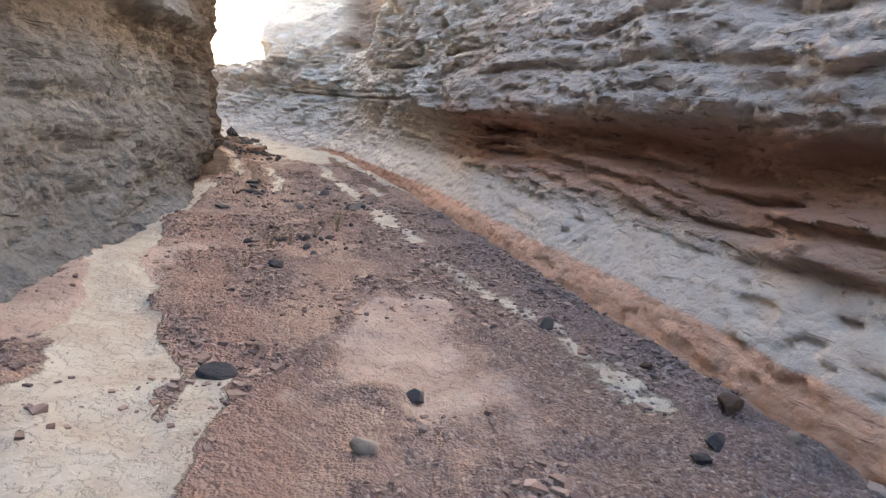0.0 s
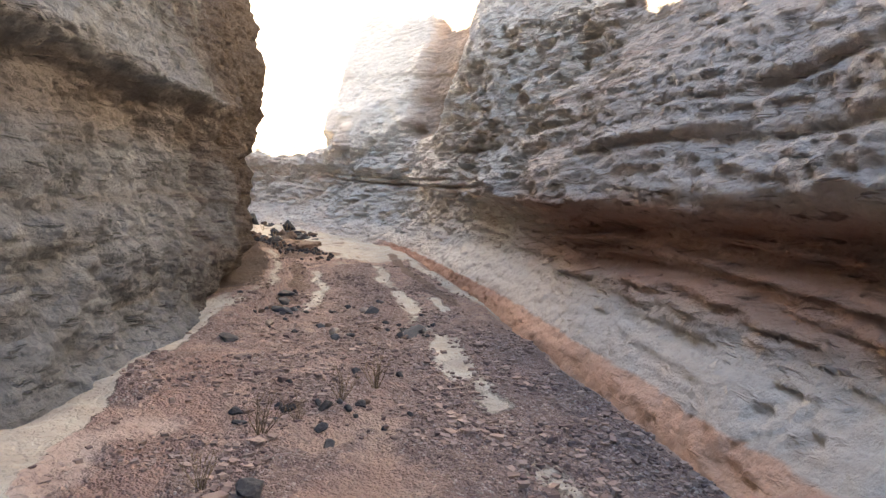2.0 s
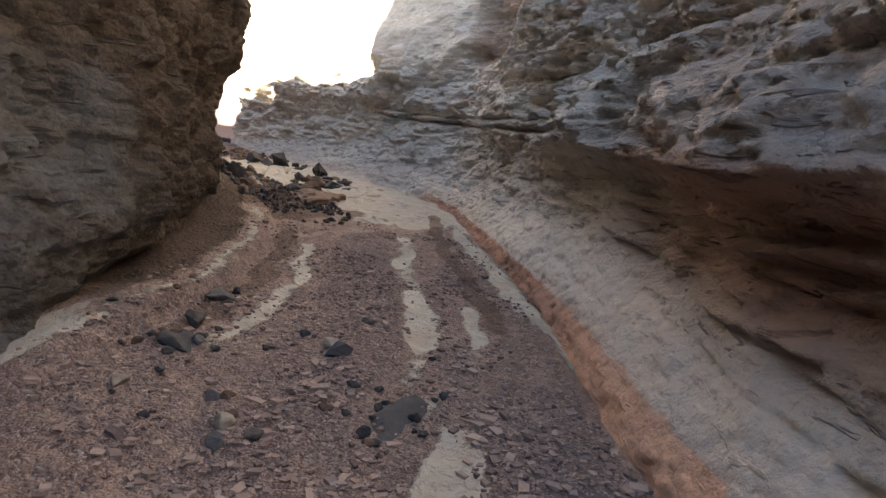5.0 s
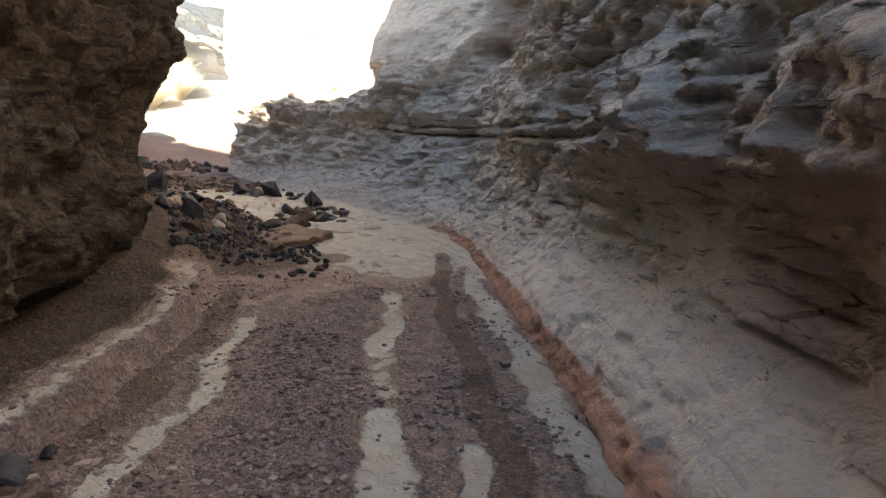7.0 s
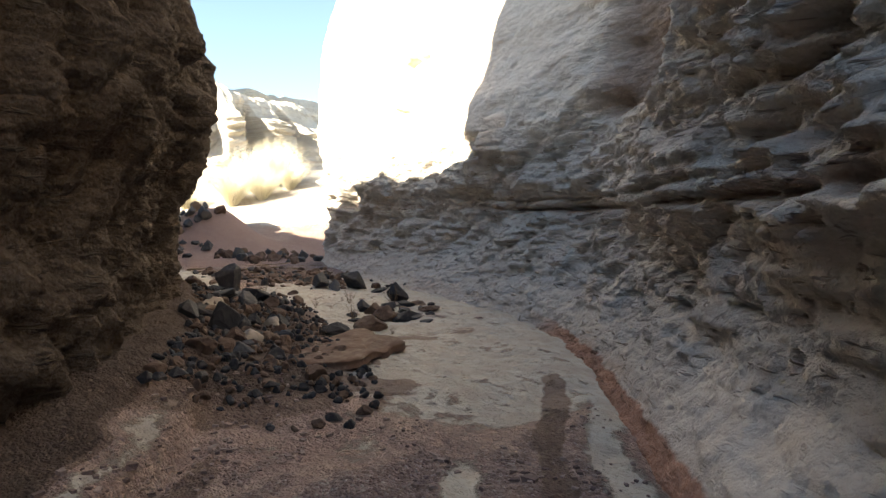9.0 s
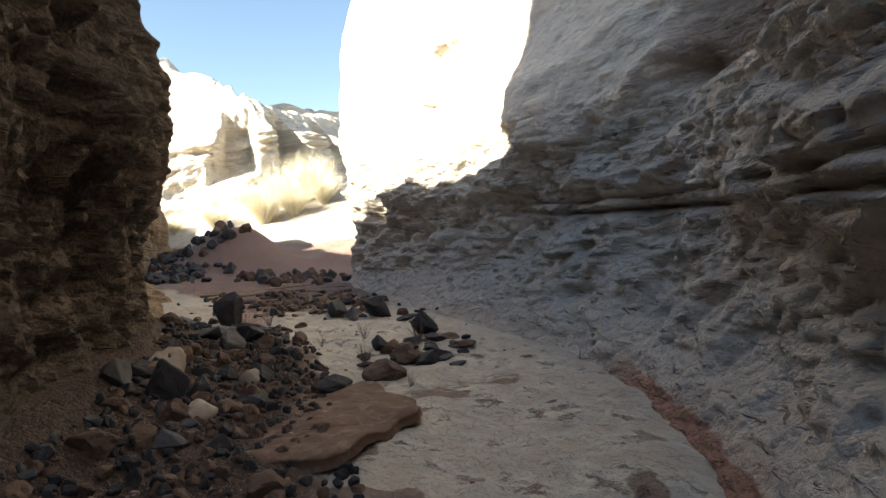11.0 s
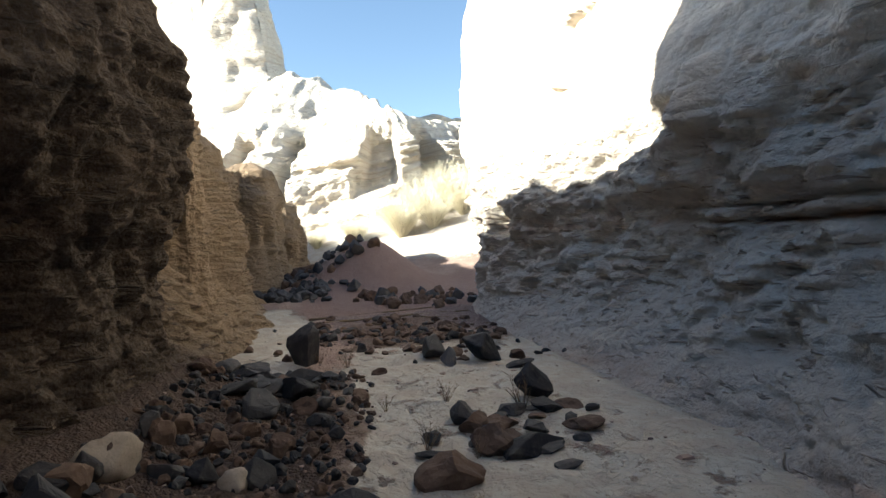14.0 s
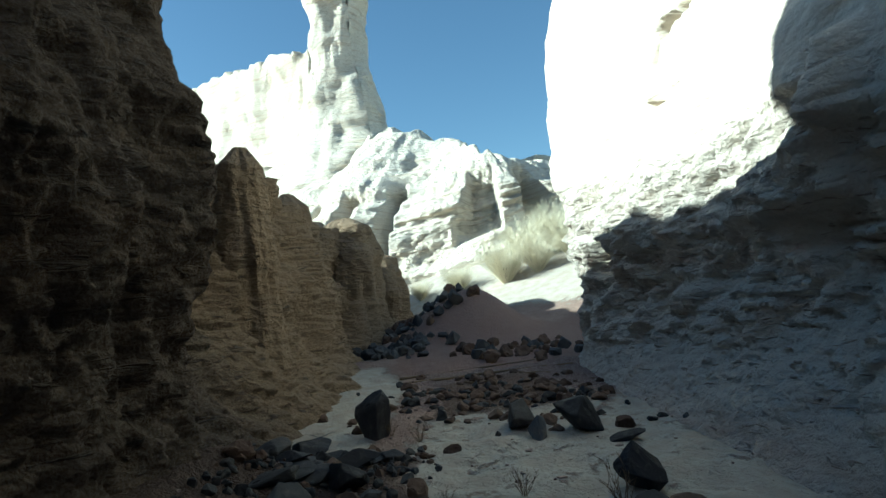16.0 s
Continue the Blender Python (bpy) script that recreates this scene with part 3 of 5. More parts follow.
LEVELS_R = [-0.4, 0.0, 0.12, 0.2, 0.6, 0.95, 1.1, 1.3, 1.42, 1.52, 1.75, 2.0, 2.2, 2.45, 3.0, 4.0, 6.0, 10.0, 18.0]
R = lambda x, y: run_at(RS, RP, x, y)
STATIONS_R = [
    (R(2.7, 0), (-0.1, 0.0, 0.03, 0.08, 0.40, 0.62, 0.80, 0.98, 0.96, 0.66, 0.58, 0.66, 0.78, 0.95, 1.35, 2.1, 3.4, 4.7, 7.0)),
    (R(0.9, 6.2), (-0.1, 0.0, 0.03, 0.08, 0.39, 0.60, 0.78, 0.92, 0.86, 0.56, 0.50, 0.62, 0.75, 0.90, 1.25, 2.0, 3.2, 4.5, 7.0)),
    (R(-0.14, 9.4), (-0.1, 0.0, 0.03, 0.08, 0.40, 0.60, 0.70, 0.72, 0.50, 0.30, 0.32, 0.44, 0.58, 0.78, 1.05, 1.7, 2.8, 3.8, 6.0)),
    (R(-0.6, 11.1), (-0.1, 0.0, 0.03, 0.08, 0.40, 0.60, 0.70, 0.68, 0.44, 0.24, 0.26, 0.38, 0.52, 0.72, 0.95, 1.5, 2.5, 3.6, 6.0)),
    (R(-1.3, 13.2), (-0.1, 0.0, 0.05, 0.10, 0.42, 0.60, 0.68, 0.64, 0.48, 0.34, 0.36, 0.46, 0.58, 0.74, 0.90, 1.25, 2.1, 3.2, 6.0)),
    (R(-1.9, 14.6), (-0.1, 0.0, 0.09, 0.17, 0.42, 0.55, 0.56, 0.50, 0.48, 0.50, 0.58, 0.68, 0.82, 0.86, 0.82, 0.95, 1.8, 2.9, 5.5)),
    (R(-2.45, 15.8), (-0.1, 0.0, 0.10, 0.18, 0.42, 0.55, 0.60, 0.62, 0.64, 0.64, 0.64, 0.66, 0.72, 0.85, 0.80, 0.75, 1.5, 2.6, 5.0)),
    (R(-4.15, 19), (-0.1, 0.0, 0.14, 0.22, 0.55, 0.72, 0.80, 0.86, 0.88, 0.88, 0.88, 0.86, 0.9, 1.0, 1.1, 1.2, 1.6, 2.4, 4.0)),
    (R(-6.8, 20.95), (-0.1, 0.0, 0.20, 0.30, 0.70, 0.88, 0.95, 1.02, 1.06, 1.08, 1.10, 1.08, 1.0, 1.0, 1.15, 1.35, 1.9, 2.8, 5.0)),
    (R(-8.7, 22.0), (-0.1, 0.0, 0.20, 0.30, 0.72, 0.92, 1.00, 1.06, 1.10, 1.06, 0.95, 0.85, 0.85, 1.0, 1.15, 1.35, 1.9, 2.8, 5.0)),
    (R(-11.0, 23.4), (-0.1, 0.0, 0.10, 0.16, 0.40, 0.50, 0.55, 0.60, 0.62, 0.62, 0.60, 0.52, 0.45, 0.5, 0.6, 0.8, 1.4, 2.4, 5.0)),
    (R(-12.6, 24.6), (-0.1, 0.0, 0.05, 0.08, 0.22, 0.30, 0.33, 0.36, 0.36, 0.36, 0.34, 0.25, 0.15, 0.1, 0.05, -0.1, 0.2, 1.0, 4.0)),
]


ALCOVE = R(-10.1, 22.85)


def relief_right(s, z, x, y):
    early = smooth(27, 21, s)
    warp = z + 0.12 * fbm(s * 0.35, z * 0.6, 1.0, 2) - 0.012 * s
    slab = smooth(0.82, 0.55, z) * early
    bands = vn(s * 0.30, warp * 6.0, 2.0) * 0.5 + vn(s * 0.8, warp * 15.0, 5.0) * 0.6
    shelf = np.sign(bands) * np.abs(bands) ** 0.5
    high = smooth(2.3, 3.2, z) * smooth(26, 29, s)
    layered = 1.2 * np.exp(-((z - 1.22) / 0.30) ** 2) * smooth(25, 19, s) + 0.42 - 0.08 * smooth(20, 26, s)
    d = 0.075 * shelf * layered * (1 - 0.9 * slab) * (1 - 0.85 * high)
    leaf = fbm(s * 1.1, warp * 19.0, 6.0, 3)
    d += 0.085 * np.sign(leaf) * np.abs(leaf) ** 0.6 * np.exp(-((z - 1.08) / 0.40) ** 2) * smooth(26, 21, s)
    d += 0.13 * fbm(s * 0.8, z * 1.1, 3.0, 3) * (1 - 0.65 * slab) * smooth(0.0, 0.4, z)
    upper = smooth(1.30, 1.6, z) * early + 0.35 * (1 - early) * smooth(0.05, 0.8, z)
    ridged = 1 - np.abs(fbm(s * 2.1 - 1.2 * z, z * 6.5, 8.0, 4, 0.6)) * 1.6
    upper = upper * (1 - 0.85 * high)
    d += (0.04 - 0.012 * early) * ridged * upper + (0.05 - 0.02 * early) * fbm(s * 7.0 + 2.0 * z, z * 8.5, 9.0, 3, 0.65) * upper
    holes = 0.2 * smooth(0.3, 0.6, vn(s * 6.0, z * 10.0, 12.0)) + smooth(0.25, 0.50, vn(s * 14.0, z * 16.0, 14.0))
    d -= 0.026 * holes * upper * smooth(31, 27, s) * smooth(-0.6, 0.2, vn(s * 0.6, z * 0.6, 4.0))
    line = z - 0.42 - 0.055 * (s - 15.0) * 0.35 - 0.06 * vn(s * 0.9, 0.0, 77.0) - 0.02 * vn(s * 4.0, 0.0, 78.0)
    d -= 0.03 * np.exp(-(line / 0.018) ** 2) * smooth(-0.35, 0.05, vn(s * 1.1, 3.0, 79.0)) * early
    line2 = z - 0.75 + 0.05 * vn(s * 0.7, 0.0, 81.0) - 0.10 * np.abs(np.mod(s * 0.45, 1.0) - 0.5)
    d -= 0.05 * np.exp(-(line2 / 0.025) ** 2) * smooth(-0.1, 0.2, vn(s * 1.3, 5.0, 83.0)) * early
    crack = smooth(0.05, 0.0, np.abs(fbm(s * 0.9, z * 1.9, 21.0, 3))) * smooth(-0.1, 0.3, vn(s * 0.7, z * 0.9, 30.0))
    d -= 0.04 * crack
    d += (0.014 + 0.014 * (1 - early) * smooth(0.1, 0.5, z)) * fbm(s * 8.0, z * 12.0, 16.0, 3)
    seam = z - 1.68 - 0.05 * vn(s * 0.5, 0.0, 87.0)
    d -= 0.20 * (np.exp(-(seam / 0.035) ** 2) + 0.6 * np.exp(-((seam - 0.16) / 0.03) ** 2)) * smooth(23, 25, s) * smooth(35, 32, s) * smooth(-0.8, -0.2, vn(s * 0.9, 1.0, 88.0))
    d += 0.04 * smooth(0.0, 0.05, seam) * smooth(0.4, 0.1, seam) * smooth(24, 26, s) * smooth(34, 31, s)
    d += 0.016 * slab * fbm(s * 2.2, z * 7.0, 18.0, 4)
    chips = smooth(0.30, 0.38, vn(s * 5.0 + z * 3.0, z * 13.0, 41.0)) * smooth(-0.3, 0.3, vn(s * 0.8, z * 1.5, 43.0))
    facet = fbm(s * 2.6 + z * 1.4, z * 3.4, 45.0, 3, 0.6)
    d += 0.07 * np.sign(facet) * np.abs(facet) ** 0.6 * (1 - early) * smooth(0.15, 0.6, z) * (1 - high)
    d -= 0.042 * chips * (slab + 0.9 * (1 - early) * smooth(2.2, 1.4, z))
    d += 0.25 * fbm(s * 0.25, z * 0.3, 33.0, 2) * smooth(2.4, 4.5, z)
    course = vn(s * 0.15, z * 1.1, 37.0)
    d += 0.14 * np.sign(course) * np.abs(course) ** 0.5 * smooth(2.8, 4.2, z)
    block = fbm(s * 1.3 + 0.5 * z, z * 1.7, 44.0, 3)
    d += 0.16 * np.sign(block) * np.abs(block) ** 0.6 * smooth(27.5, 31, s) * smooth(0.1, 0.7, z) * smooth(6, 3, z)
    lip = np.exp(-((z - 2.15 - 0.1 * vn(s * 0.8, 0.0, 47.0)) / 0.13) ** 2) * smooth(29, 31.5, s)
    d += 0.16 * lip * (0.6 + 0.5 * vn(s * 1.8, 1.0, 48.0)) * smooth(36, 33, s)
    # scalloped, nodular face of the big ledge and the courses over it
    nodule = 1 - 2.0 * np.abs(fbm(s * 1.5 + 0.9 * z, z * 3.4, 46.0, 3, 0.55))
    knob = 1 - 2.0 * np.abs(vn(s * 4.2 + 2.5 * z, z * 6.5, 49.0))
    rough = smooth(19.5, 22, s) * smooth(29.5, 26, s) * smooth(1.25, 1.5, z) * smooth(6.0, 4.0, z)
    crevice = np.exp(-((z - 2.55 - 0.18 * vn(s * 0.6, 0.0, 52.0)) / 0.07) ** 2) + 0.7 * np.exp(-((z - 2.0 - 0.15 * vn(s * 0.8, 0.0, 53.0)) / 0.05) ** 2)
    d += rough * (0.10 * np.sign(nodule) * np.abs(nodule) ** 0.7 + 0.035 * knob)
    d -= 0.15 * crevice * smooth(27.5, 25, s) * smooth(-0.35, 0.15, vn(s * 0.7, z, 54.0))
    # recessed face under the overhang at the head of the bend
    d -= 0.40 * smooth(27.7, 28.2, s) * smooth(30.4, 30.0, s) * smooth(2.95, 3.25, z + 0.15 * vn(s * 1.2, 0.0, 50.0))
    d *= 1 - 0.6 * smooth(2.6, 3.6, z) * smooth(30, 32, s)
    stub = smooth(0.35, 0.0, np.abs(s - R(-6.6, 21.0))) * smooth(2.6, 2.8, z) * smooth(3.6, 3.4, z)
    for along, up, wide, tall in ((ALCOVE, 5.3, 0.4, 0.2), (ALCOVE + 0.15, 4.95, 0.16, 0.4), (ALCOVE - 0.5, 5.4, 0.3, 0.1), (ALCOVE - 0.2, 4.1, 0.5, 0.07)):
        d -= 0.5 * smooth(1.0, 0.6, np.hypot((s - along) / wide, (z - up) / tall) + 0.35 * vn(s * 4.0, z * 4.0, 99.0))
    return d + 0.35 * stub


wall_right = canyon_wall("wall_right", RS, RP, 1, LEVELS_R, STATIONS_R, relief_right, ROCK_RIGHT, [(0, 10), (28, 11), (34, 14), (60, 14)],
                         label="banded pinkish sandstone canyon wall with pitted undercut ledges")

LEVELS_L = [-0.4, 0.0, 0.15, 0.35, 0.7, 1.2, 1.8, 2.3, 2.5, 2.8, 3.4, 4.2, 6.0, 10.0, 18.0]
L = lambda x, y: run_at(LS, LP, x, y)
STATIONS_L = [
    (0, (-0.3, -0.12, 0.05, 0.16, 0.25, 0.32, 0.40, 0.42, 0.25, 0.35, 0.45, 0.6, 0.8, 1.2, 2.0)),
    (L(-3.25, 5.5), (-0.3, -0.12, 0.05, 0.16, 0.25, 0.34, 0.46, 0.55, 0.18, 0.30, 0.5, 0.6, 0.8, 1.2, 2.0)),
    (L(-3.75, 9.0), (-0.2, -0.02, 0.06, 0.10, 0.15, 0.22, 0.32, 0.42, 0.12, 0.22, 0.35, 0.45, 0.6, 1.1, 2.0)),
    (L(-4.05, 10.5), (0.3, 0.42, 0.48, 0.22, 0.06, 0.10, 0.14, 0.16, 0.10, 0.14, 0.2, 0.3, 0.5, 1.0, 2.0)),
    (L(-4.75, 12.3), (0.3, 0.50, 0.55, 0.26, 0.18, 0.22, 0.25, 0.25, 0.25, 0.25, 0.3, 0.4, 0.6, 1.0, 2.0)),
    (L(-5.55, 13.8), (-0.3, -0.05, 0.10, 0.18, 0.22, 0.28, 0.20, 0.02, -0.02, -0.05, 0.0, 0.1, 0.5, 1.0, 2.0)),
    (L(-6.7, 15.1), (-0.5, -0.2, 0.10, 0.25, 0.38, 0.42, 0.28, 0.05, -0.02, -0.08, -0.05, 0.1, 0.5, 1.0, 2.0)),
    (L(-8.0, 16.3), (-0.5, -0.2, 0.05, 0.20, 0.30, 0.34, 0.15, -0.12, -0.25, -0.32, -0.3, 0.0, 0.5, 1.0, 2.0)),
    (L(-9.3, 17.3), (-0.5, -0.1, 0.05, 0.15, 0.22, 0.25, 0.10, -0.18, -0.30, -0.38, -0.3, 0.0, 0.2, 0.4, 0.8)),
    (L(-10.7, 18.2), (-0.5, 0.0, 0.30, 0.60, 1.00, 1.40, 1.7, 1.9, 2.0, 2.0, 2.1, 2.2, 2.6, 3.2, 4.0)),
    (L(-12.5, 19.5), (-0.5, 0.0, 0.18, 0.40, 0.72, 1.15, 1.6, 1.8, 1.85, 1.9, 1.95, 2.0, 2.3, 3.0, 4.0)),
    (L(-14.6, 20.7), (-0.5, 0.0, 0.2, 0.42, 0.75, 1.10, 1.3, 1.35, 1.4, 1.45, 1.5, 1.6, 1.9, 2.6, 4.0)),
    (L(-17, 21.6), (-0.5, 0.0, 0.20, 0.30, 0.40, 0.50, 0.6, 0.65, 0.7, 0.75, 0.85, 1.0, 1.4, 2.0, 3.0)),
    (L(-26, 26.6), (-0.5, 0.0, 0.20, 0.30, 0.40, 0.50, 0.6, 0.65, 0.7, 0.75, 0.85, 1.0, 1.4, 2.0, 3.0)),
]


def relief_left(s, z, x, y):
    late = smooth(18, 24, s)
    far = smooth(L(-13.2, 19.9), L(-14.6, 20.7), s)
    d = 0.13 * fbm(s * 0.7, z * 0.6, 51.0, 3) * smooth(-0.1, 0.5, z)
    flute = fbm(s * 3.2, z * 0.55, 53.0, 3)
    d += (0.05 + 0.05 * late) * flute * smooth(0.1, 0.7, z)
    d += 0.055 * fbm(s * 5.0, z * 4.4, 55.0, 4, 0.62) + 0.012 * fbm(s * 17, z * 17, 56.0, 2)
    d -= 0.07 * smooth(0.3, 0.6, vn(s * 4.2, z * 3.4, 58.0)) * late
    bands = vn(s * 0.4, (z + 0.12 * vn(s * 0.6, 0.0, 9.0)) * 4.5, 57.0)
    d += 0.05 * np.sign(bands) * np.abs(bands) ** 0.6 * (1 - 0.4 * late)
    drip = smooth(0.2, 0.5, vn(s * 2.4, z * 1.3, 61.0)) * smooth(0.9, 1.4, z)
    d -= 0.11 * drip * (1 - late) * smooth(2.4, 2.1, z)
    apron = smooth(0.5, 0.1, z) * (1 - late)
    d += 0.06 * apron * fbm(s * 2.5, z * 6.0, 63.0, 3)
    col = fbm(s * 0.75, 0.0, 65.0, 2)
    tower = smooth(L(-11.5, 18.9), L(-12.2, 19.3), s) * smooth(0.9, 1.8, z)
    d += tower * 0.45 * fbm(s * 1.5, z * 0.18, 97.0, 3)
    d -= tower * 1.0 * 0.5 * np.exp(-((s - L(-12.9, 19.7)) / 0.2) ** 2)
    d -= 1.4 * smooth(0.7, 1.4, z) * (np.exp(-((s - L(-15.2, 20.95)) / 0.32) ** 2) + 0.9 * np.exp(-((s - L(-13.4, 20.05)) / 0.3) ** 2))
    d -= far * 0.9 * (np.exp(-((s - L(-19.6, 22.7)) / 0.22) ** 2) + np.exp(-((s - L(-17.9, 22.0)) / 0.2) ** 2) + np.exp(-((s - L(-23.0, 24.4)) / 0.3) ** 2))
    d += far * 0.12 * np.sign(vn(s * 0.2, z * 1.5, 68.0)) * np.abs(vn(s * 0.2, z * 1.5, 68.0)) ** 0.6
    d += far * (0.6 * np.sign(col) * np.abs(col) ** 0.6 + 0.10 * fbm(s * 2.0, z * 2.0, 67.0, 3))
    d -= far * 1.3 * np.exp(-((s - L(-21.3, 23.4)) / 0.45) ** 2)
    d += 0.22 * fbm(s * 0.5, z * 0.55, 69.0, 3) * smooth(1.8, 3.5, z) * late
    d += 0.10 * fbm(s * 2.4, z * 2.0, 70.0, 3) * late
    d += 0.12 * fbm(s * 3.0, z * 0.7, 98.0, 3) * smooth(L(-9.6, 17.5), L(-10.7, 18.2), s) * smooth(0.8, 1.6, z)
    slope = smooth(L(-9.6, 17.5), L(-10.7, 18.2), s) * smooth(L(-17, 21.6), L(-15, 20.9), s)
    d += slope * 0.07 * fbm(s * 4.0, z * 9.0, 75.0, 3)
    return d


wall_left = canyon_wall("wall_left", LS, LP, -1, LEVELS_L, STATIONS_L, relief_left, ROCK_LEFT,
                        [(0, 11), (L(-4, 10.5), 11), (L(-8.0, 16.3), 11.5), (L(-9.35, 17.33), 11.5), (L(-9.6, 17.5), 6.2), (L(-11.0, 18.5), 4.2), (L(-12.0, 19.15), 4.2), (L(-12.6, 19.55), 4.75), (L(-12.95, 19.75), 4.5), (L(-13.2, 19.92), 2.6), (L(-13.6, 20.15), 2.6), (L(-13.8, 20.27), 4.0), (L(-14.2, 20.5), 4.4), (L(-14.9, 20.83), 3.9),
                         (L(-15.05, 20.9), 2.4), (L(-15.4, 21.0), 2.4), (L(-15.6, 21.1), 3.9), (L(-16.5, 21.4), 3.7), (L(-17.4, 21.75), 3.4), (L(-19, 22.4), 3.7),
                         (L(-20.3, 23.0), 4.2), (L(-20.8, 23.2), 2.8), (L(-21.5, 23.6), 4.6), (L(-22.5, 24.1), 4.2), (L(-23.5, 24.6), 4.7), (L(-24.3, 25.2), 3.8), (L(-26, 26.6), 4.0), (L(-27.5, 27.5), 3.2), (90, 2.0)],
                        label="grey mudstone canyon wall turning ochre brown at the bend", jag=0.03)

# unseen closing wall behind the first viewpoint, added to keep the sun off the canyon
BS, BP = curve_through([(5.5, -8.4), (3.0, -8.8), (0.5, -8.9), (-2.0, -8.8), (-4.5, -8.4)], 0.12)
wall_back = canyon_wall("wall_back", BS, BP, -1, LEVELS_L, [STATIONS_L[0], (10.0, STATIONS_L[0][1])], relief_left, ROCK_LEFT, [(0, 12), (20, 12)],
                        label="unseen mudstone wall added behind to keep sun off the canyon")

# unseen higher bench added behind the inner wall so its rim throws the shade on the bend
MS, MP = curve_through([(-7.5, 14.0), (-10.5, 14.9), (-14.0, 14.9), (-18.5, 14.6), (-24.0, 15.0), (-32.0, 15.5)], 0.2)
bench = canyon_wall("wall_bench", MS, MP, -1, LEVELS_L, [(0, (0.0,) * 10 + (0.1, 0.2, 0.4, 0.8, 1.5)), (30, (0.0,) * 10 + (0.1, 0.2, 0.4, 0.8, 1.5))], relief_left, ROCK_LEFT,
                    [(0, 8.0), (4, 7.9), (6.6, 8.2), (11.4, 9.1), (18, 11.0), (30, 11.0)], label="unseen brown rock bench added behind the rim to shade the bend", jag=0.02)

# sunlit cliff past the bend, with vertical grooves
FLAT = [0.0, 0.5, 1.0, 2.0, 4.0, 6.0, 9.0, 18.0]
CS, CP = curve_through([(-50, 20), (-40, 24.6), (-34, 28.6), (-31, 31.0), (-28.6, 32.9), (-26.5, 36), (-26, 42), (-28, 52)], 0.1)


def relief_far(s, z, x, y):
    d = 0.9 * fbm(s * 0.22, z * 0.08, 71.0, 2) + 0.14 * fbm(s * 1.6, z * 1.2, 72.0, 4)
    groove = smooth(0.12, 0.28, vn(s * 1.0, 0.05 * z, 73.0))
    d -= 2.4 * groove * smooth(0.8, 1.6, z) * smooth(9, 6.5, z)
    bands = vn(s * 0.1, z * 1.3, 74.0)
    return d + 0.18 * np.sign(bands) * np.abs(bands) ** 0.6


cliff_lit = canyon_wall("cliff_lit", CS, CP, -1, FLAT, [(0, (-0.6, 0.0, 0.2, 0.4, 0.6, 1.0, 3.5, 14.0)), (80, (-0.6, 0.0, 0.2, 0.4, 0.6, 1.0, 3.5, 14.0))],
                        relief_far, ROCK_FAR, [(0, 14), (20, 13), (28, 9.5), (36, 9.0), (60, 8.5)], sink=3.0, label="sunlit cream sandstone cliff with vertical grooves")
DS, DP = curve_through([(-80, 20), (-62, 24.5), (-53, 27.6), (-47.8, 30.4), (-45.0, 34.0), (-42.8, 37.5), (-39.5, 43), (-36, 48), (-30, 60)], 0.16)


def relief_ridge(s, z, x, y):
    bands = vn(s * 0.08, z * 0.8, 84.0)
    return 1.1 * fbm(s * 0.12, z * 0.1, 85.0, 3) + 0.25 * np.sign(bands) * np.abs(bands) ** 0.6 + 0.12 * fbm(s, z, 86.0, 3)


RIDGE = lambda x, y: run_at(DS, DP, x, y)
ridge_far = canyon_wall("ridge_far", DS, DP, -1, FLAT, [(0, (-3, -2.5, -2, -1.4, -0.7, 0.0, 1.0, 5.0)), (90, (-3, -2.5, -2, -1.4, -0.7, 0.0, 1.0, 5.0))],
                        relief_ridge, ROCK_FAR, [(0, 27), (RIDGE(-60, 25), 26), (RIDGE(-53, 27.6), 25.5), (RIDGE(-48, 30.3), 24.5), (RIDGE(-45.6, 33.1), 24.2), (RIDGE(-44.7, 34.5), 21), (RIDGE(-44, 35.6), 17.5), (RIDGE(-42.8, 37.5), 15.2), (RIDGE(-39.5, 43), 12.5), (90, 11)],
                        label="pale sunlit sandstone ridge under the spire", jag=0.012, sink=4.0)


